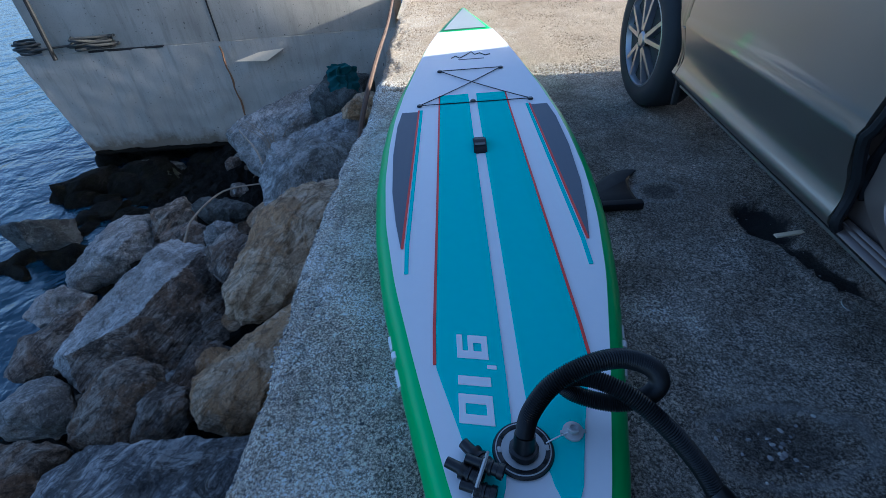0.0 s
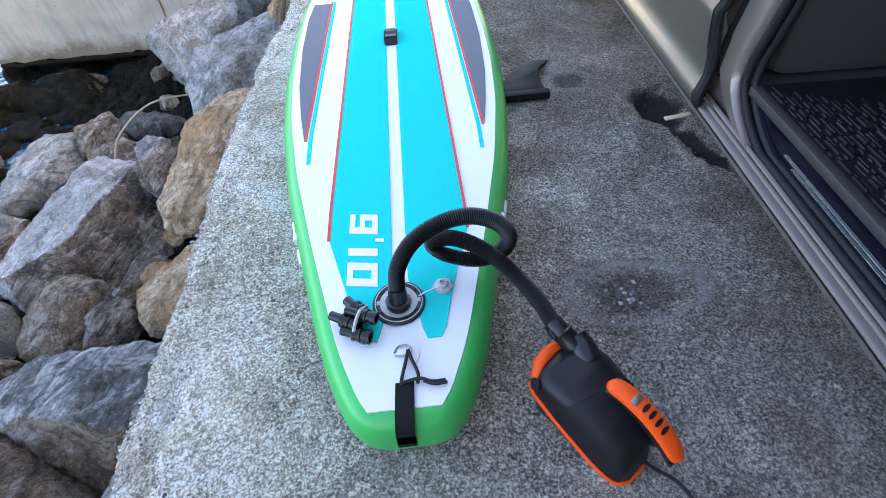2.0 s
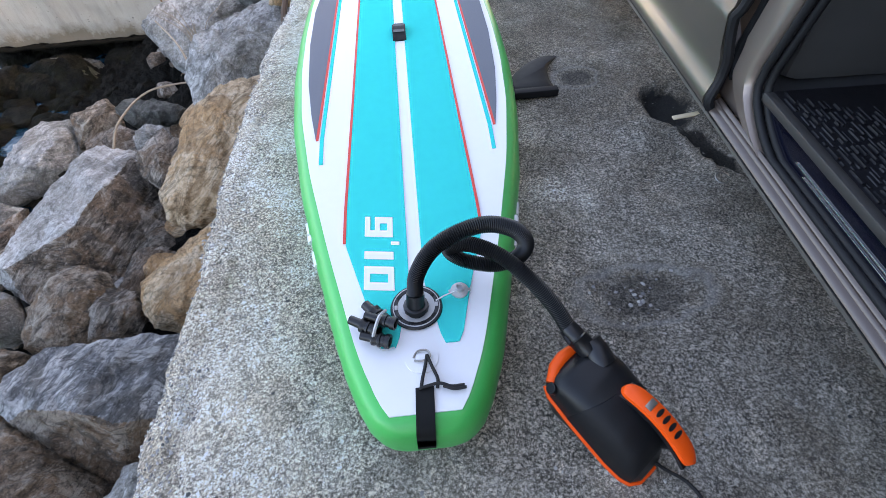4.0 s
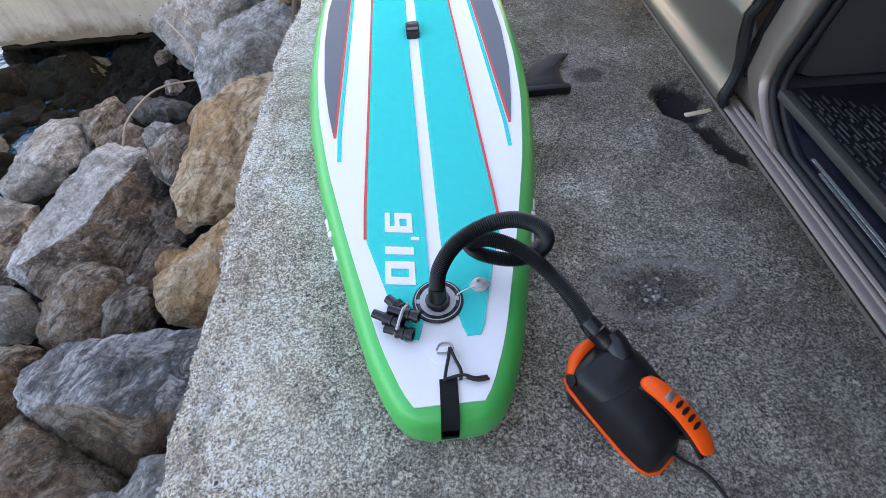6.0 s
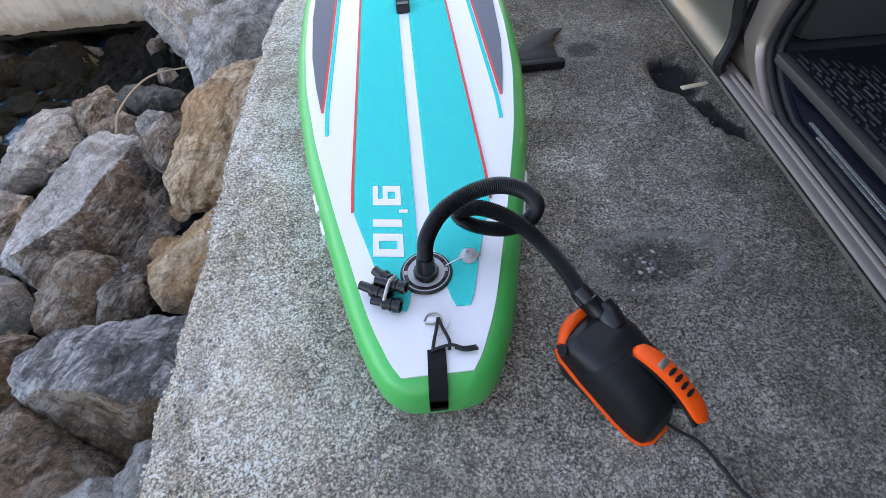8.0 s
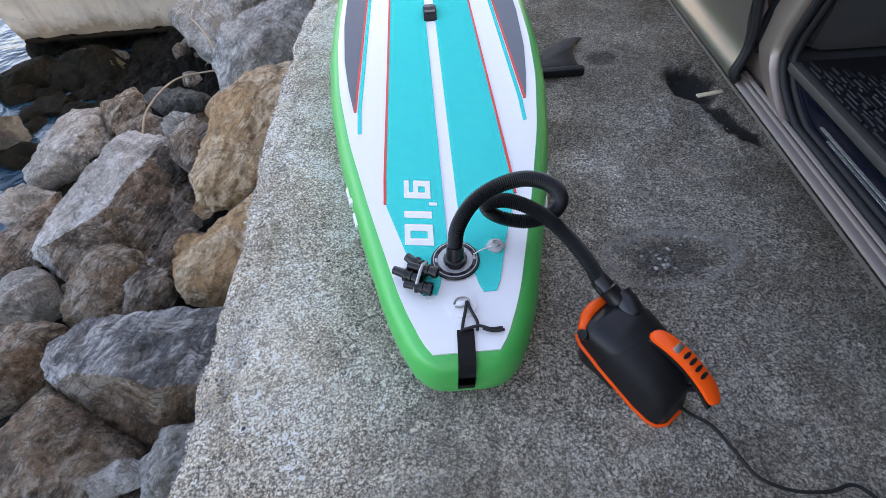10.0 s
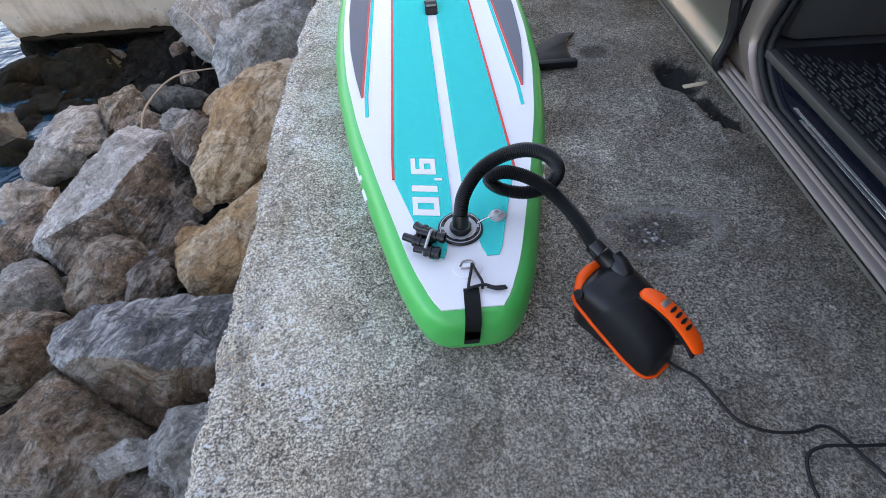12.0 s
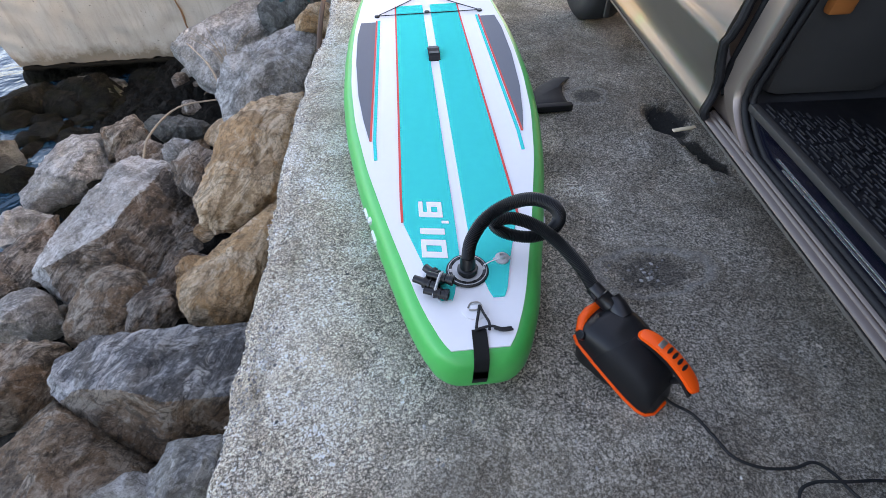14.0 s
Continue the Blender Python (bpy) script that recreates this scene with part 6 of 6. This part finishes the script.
    for k in range(5):
        for off in (-0.13, 0.13):
            a = 2 * math.pi * k / 5 + off
            b = 2 * math.pi * k / 5 + off * 1.9
            bm = bmesh.new()
            p, q = Vector((0.045 * math.cos(a), 0.045 * math.sin(a), 0.004)), Vector((0.218 * math.cos(b), 0.218 * math.sin(b), -0.004))
            d = (q - p).normalized()
            s = Vector((-d.y, d.x, 0))
            vs = [bm.verts.new(p0 + s * w + Vector((0, 0, z))) for p0, w0 in ((p, 0.016), (q, 0.013)) for w, z in ((-w0, -0.03), (-w0 * 0.7, 0.008), (w0 * 0.7, 0.008), (w0, -0.03))]
            for i in range(4):
                j = (i + 1) % 4
                bm.faces.new((vs[i], vs[j], vs[4 + j], vs[4 + i]))
            bm.faces.new(vs[:4]), bm.faces.new(vs[4:])
            part("spoke", move(bm, wm), "alloy", wheel)
    part("hub_cap", move(lathe([(0.0, 0.016), (0.03, 0.014), (0.04, 0.004), (0.04, -0.02)], 24), wm), "alloy", wheel)
    return t


build_van()


# ---- odds and ends ----
def branch(name, label, pts, radii, material, category):
    return tagged(part(name, tube_rows(spline(pts, 6), [radii[0] + (radii[1] - radii[0]) * k / (6 * (len(pts) - 1)) for k in range(6 * (len(pts) - 1) + 1)], 8), material), label, category)


branch("driftwood_pole", "brown weathered driftwood pole leaning on the quay edge", [(-0.74, 2.42, -0.45), (-0.73, 2.75, -0.18), (-0.70, 3.5, -0.02), (-0.71, 4.75, 0.0), (-0.70, 5.4, 0.1)], (0.020, 0.015), "wood", "driftwood")
branch("dry_branch", "thin pale dry branch arched over stones", [(-2.9, 3.55, -1.62), (-2.82, 3.75, -1.45), (-2.6, 4.1, -1.36), (-2.2, 4.3, -1.4)], (0.012, 0.008), "twig", "branch")
branch("dry_branch", "thin pale dry branch beside the grey boulder", [(-2.0, 3.9, -1.25), (-2.15, 4.2, -1.0), (-2.5, 4.7, -0.95)], (0.014, 0.006), "twig", "branch")
branch("mooring_pole", "thin dark pole standing at the wall's end", [(-5.75, 6.75, -0.55), (-5.73, 6.78, 0.2), (-5.7, 6.8, 1.4)], (0.03, 0.03), "trim", "pole")
# the sunlit triangle on the wall, made as a thin pale slab
tagged(part("loose_board", move(prism([(-0.36, -0.05), (0.10, -0.075), (0.38, 0.075), (0.02, 0.05)], 0, 0.018), pose(-2.85, 6.79, -0.71, 80, 0, 0)), "pale_chip_sun"), "pale slab put on the wall as a triangle of sunlight", "board")
tagged(part("bark_chip", move(box(-0.055, 0.055, -0.010, 0.010, 0, 0.008, 0.003), pose(1.065, 1.165, G - 0.004, 4, 0, 8)), "pale_chip_sun"), "pale wood chip lying in the broken concrete", "wood chip")


# ---- loose aggregate in the worn concrete ----
def build_pebbles():
    rng = random.Random(21)
    n = Nodes("mixed_pebbles")
    rnd = n.t.nodes.new("ShaderNodeNewGeometry").outputs["Random Per Island"]
    c = n.ramp(rnd, [(0.0, (0.05, 0.05, 0.05)), (0.3, (0.18, 0.17, 0.165)), (0.6, (0.33, 0.31, 0.29)), (0.85, (0.44, 0.415, 0.375)), (1.0, (0.62, 0.59, 0.54))])
    m = n.out(c, 0.8, n.bump(n.noise(500.0, 2), 0.3, 0.001))
    verts, faces = [], []
    shape = [(1, 0, 0), (-1, 0, 0), (0, 1, 0), (0, -1, 0), (0, 0, 1), (0.6, 0.6, 0.55), (-0.6, 0.6, 0.55), (-0.6, -0.6, 0.55), (0.6, -0.6, 0.55)]
    tris = [(0, 5, 8), (2, 6, 5), (1, 7, 6), (3, 8, 7), (0, 2, 5), (2, 1, 6), (1, 3, 7), (3, 0, 8), (4, 5, 6), (4, 6, 7), (4, 7, 8), (4, 8, 5)]

    def put(x, y, r, z):
        a, fy, fz = rng.uniform(0, 6.28), rng.uniform(0.5, 1), rng.uniform(0.2, 0.4)
        b = len(verts)
        ca, sa = math.cos(a), math.sin(a)
        for px, py, pz in shape:
            j = rng.uniform(0.7, 1.3)
            u, v = px * r * j, py * r * fy * j
            verts.append((x + u * ca - v * sa, y + u * sa + v * ca, z + pz * r * fz * j))
        faces.extend(tuple(b + i for i in f) for f in tris)
    for _ in range(15000):
        y = -0.75 + 3.6 * rng.random() ** 1.25
        x = edge_x(y) + 0.004 + (1.9 if rng.random() < 0.5 else 0.55) * rng.random()
        if x > 1.15:
            continue
        r = rng.choice((0.002, 0.002, 0.0025, 0.0025, 0.003, 0.003, 0.004, 0.006))
        put(x, y, r, G - 0.002 - dips(x, y) + 0.008 * noise.noise(((x - edge_x(y)) * 3, y * 3, 2)))
    for _ in range(1500):           # stones bared along the worn edge
        y = -0.75 + 4.2 * rng.random()
        d = rng.random()
        put(edge_x(y) - 0.012 + 0.075 * d * d, y, rng.uniform(0.002, 0.0055), G - 0.004 - 0.012 * (1 - d) ** 2)
    for _ in range(150):            # rubble in the broken places
        if rng.random() < 0.4:
            x, y = rng.gauss(0.61, 0.07), rng.gauss(0.39, 0.035)
        else:
            y = rng.gauss(1.16, 0.14)
            x = rng.gauss(1.05 - 0.2 * (y - 1.16), 0.035)
        put(x, y, rng.uniform(0.002, 0.008), G - 0.002 - dips(x, y))
    me = bpy.data.meshes.new("pebbles")
    me.from_pydata(verts, [], faces)
    me.materials.append(m)
    return tagged(new("pebbles", me), "mixed pale and dark pebbles in worn concrete", "pebbles", kind="stuff")


build_pebbles()


def build_gravel():
    rng = random.Random(33)
    n = Nodes("tan_gravel")
    rnd = n.t.nodes.new("ShaderNodeNewGeometry").outputs["Random Per Island"]
    c = n.ramp(rnd, [(0.0, (0.10, 0.072, 0.045)), (0.5, (0.26, 0.19, 0.12)), (1.0, (0.40, 0.32, 0.22))])
    m = n.out(c, 0.9, n.bump(n.noise(300.0, 2), 0.3, 0.002))
    verts, faces = [], []
    for _ in range(24000):
        y = 2.95 + 5.5 * rng.random() ** 1.4
        x = edge_x(3.5) + 0.02 + 2.1 * rng.random()
        r = rng.choice((0.003, 0.003, 0.004, 0.005, 0.006, 0.009))
        b = len(verts)
        for px, py, pz in ((1, 0, 0), (0.3, 0.9, 0), (-0.8, 0.6, 0), (-0.8, -0.6, 0), (0.3, -0.9, 0), (0.1, 0.1, 0.8)):
            verts.append((x + px * r * rng.uniform(0.7, 1.2), y + py * r * rng.uniform(0.7, 1.2), G - 0.003 + pz * r * rng.uniform(0.6, 1.1)))
        faces.extend((b + i, b + (i + 1) % 5, b + 5) for i in range(5))
    me = bpy.data.meshes.new("gravel")
    me.from_pydata(verts, [], faces)
    me.materials.append(m)
    return tagged(new("gravel", me), "loose tan gravel strewn over the far quay", "gravel", kind="stuff")


build_gravel()


def build_rope_heap(x, y, z, r, seed, label):
    rng = random.Random(seed)
    t = thing("rope_heap", pose(x, y, z), label, "rope")
    for k in range(5):
        pts = [(r * math.cos(a + k) * rng.uniform(0.6, 1.0), 0.5 * r * math.sin(a + k) * rng.uniform(0.6, 1.0), 0.02 + 0.035 * k + 0.03 * rng.random()) for a in [i * 0.7 for i in range(10)]]
        part("rope_coil", tube_rows(spline(pts, 5), 0.018, 8), "rope", t)
    return t


build_rope_heap(-6.15, 6.95, -0.50, 0.28, 3, "grey mooring rope heaped on the wall's corner")
build_rope_heap(-5.2, 6.93, -0.48, 0.42, 8, "dark tarred rope and weed heaped on the ledge")
branch("mooring_line", "slack dark mooring line along the wall", [(-6.1, 6.85, -0.42), (-5.8, 6.8, -0.40), (-5.4, 6.85, -0.38), (-5.0, 6.9, -0.30)], (0.014, 0.014), "rope", "rope")
ring = tagged(part("split_ring", tube_rows([(0.022 * math.cos(a), 0.022 * math.sin(a), 0) for a in [2 * math.pi * k / 20 for k in range(18)]], 0.003, 8), "steel"), "small dull metal ring lying on concrete", "ring")
ring.matrix_world = pose(1.03, 0.80, G + 0.008, 12, 0, 0)


def build_net():
    """A crumpled scrap of teal net between the stones."""
    bm = bmesh.new()
    n = 14
    g = [[bm.verts.new((0.26 * (i / n - 0.5) + 0.03 * noise.noise((i * 0.5, j * 0.5, 1)), 0.22 * (j / n - 0.5), 0.06 * noise.noise((i * 0.4, j * 0.4, 7)) - 0.3 * (i / n - 0.5) ** 2)) for i in range(n + 1)] for j in range(n + 1)]
    fs = [bm.faces.new((g[j][i], g[j][i + 1], g[j + 1][i + 1], g[j + 1][i])) for j in range(n) for i in range(n)]
    bmesh.ops.solidify(bm, geom=fs, thickness=0.006)
    return tagged(part("net_scrap", move(bm, pose(-1.30, 5.05, -0.55, 50, 10, 20) @ Matrix.Scale(1.3, 4)), "net"), "crumpled teal netting caught between boulders", "net")


build_net()


def build_twigs():
    rng = random.Random(4)
    t = thing("dry_stalks", pose(-1.95, 4.25, -1.05), "dry pale stalks growing between the boulders", "dry plant")
    for k in range(9):
        a, l = rng.uniform(-1.2, 1.2), rng.uniform(0.25, 0.55)
        part("stalk", tube_rows(spline([(0.05 * rng.gauss(0, 1), 0.05 * rng.gauss(0, 1), -0.2), (0.25 * l * math.sin(a), -0.05, l * 0.4), (0.8 * l * math.sin(a), -0.1 * rng.random(), l * 0.8)], 5), [0.006 - 0.0004 * q for q in range(11)], 6), "twig", t)
    return t


build_twigs()

# ---- to true size ----
for ob in list(scene.objects):
    if ob.parent is None and ob.type in ("MESH", "EMPTY"):
        ob.matrix_world = Matrix.Scale(TRUE_SIZE, 4) @ ob.matrix_basis
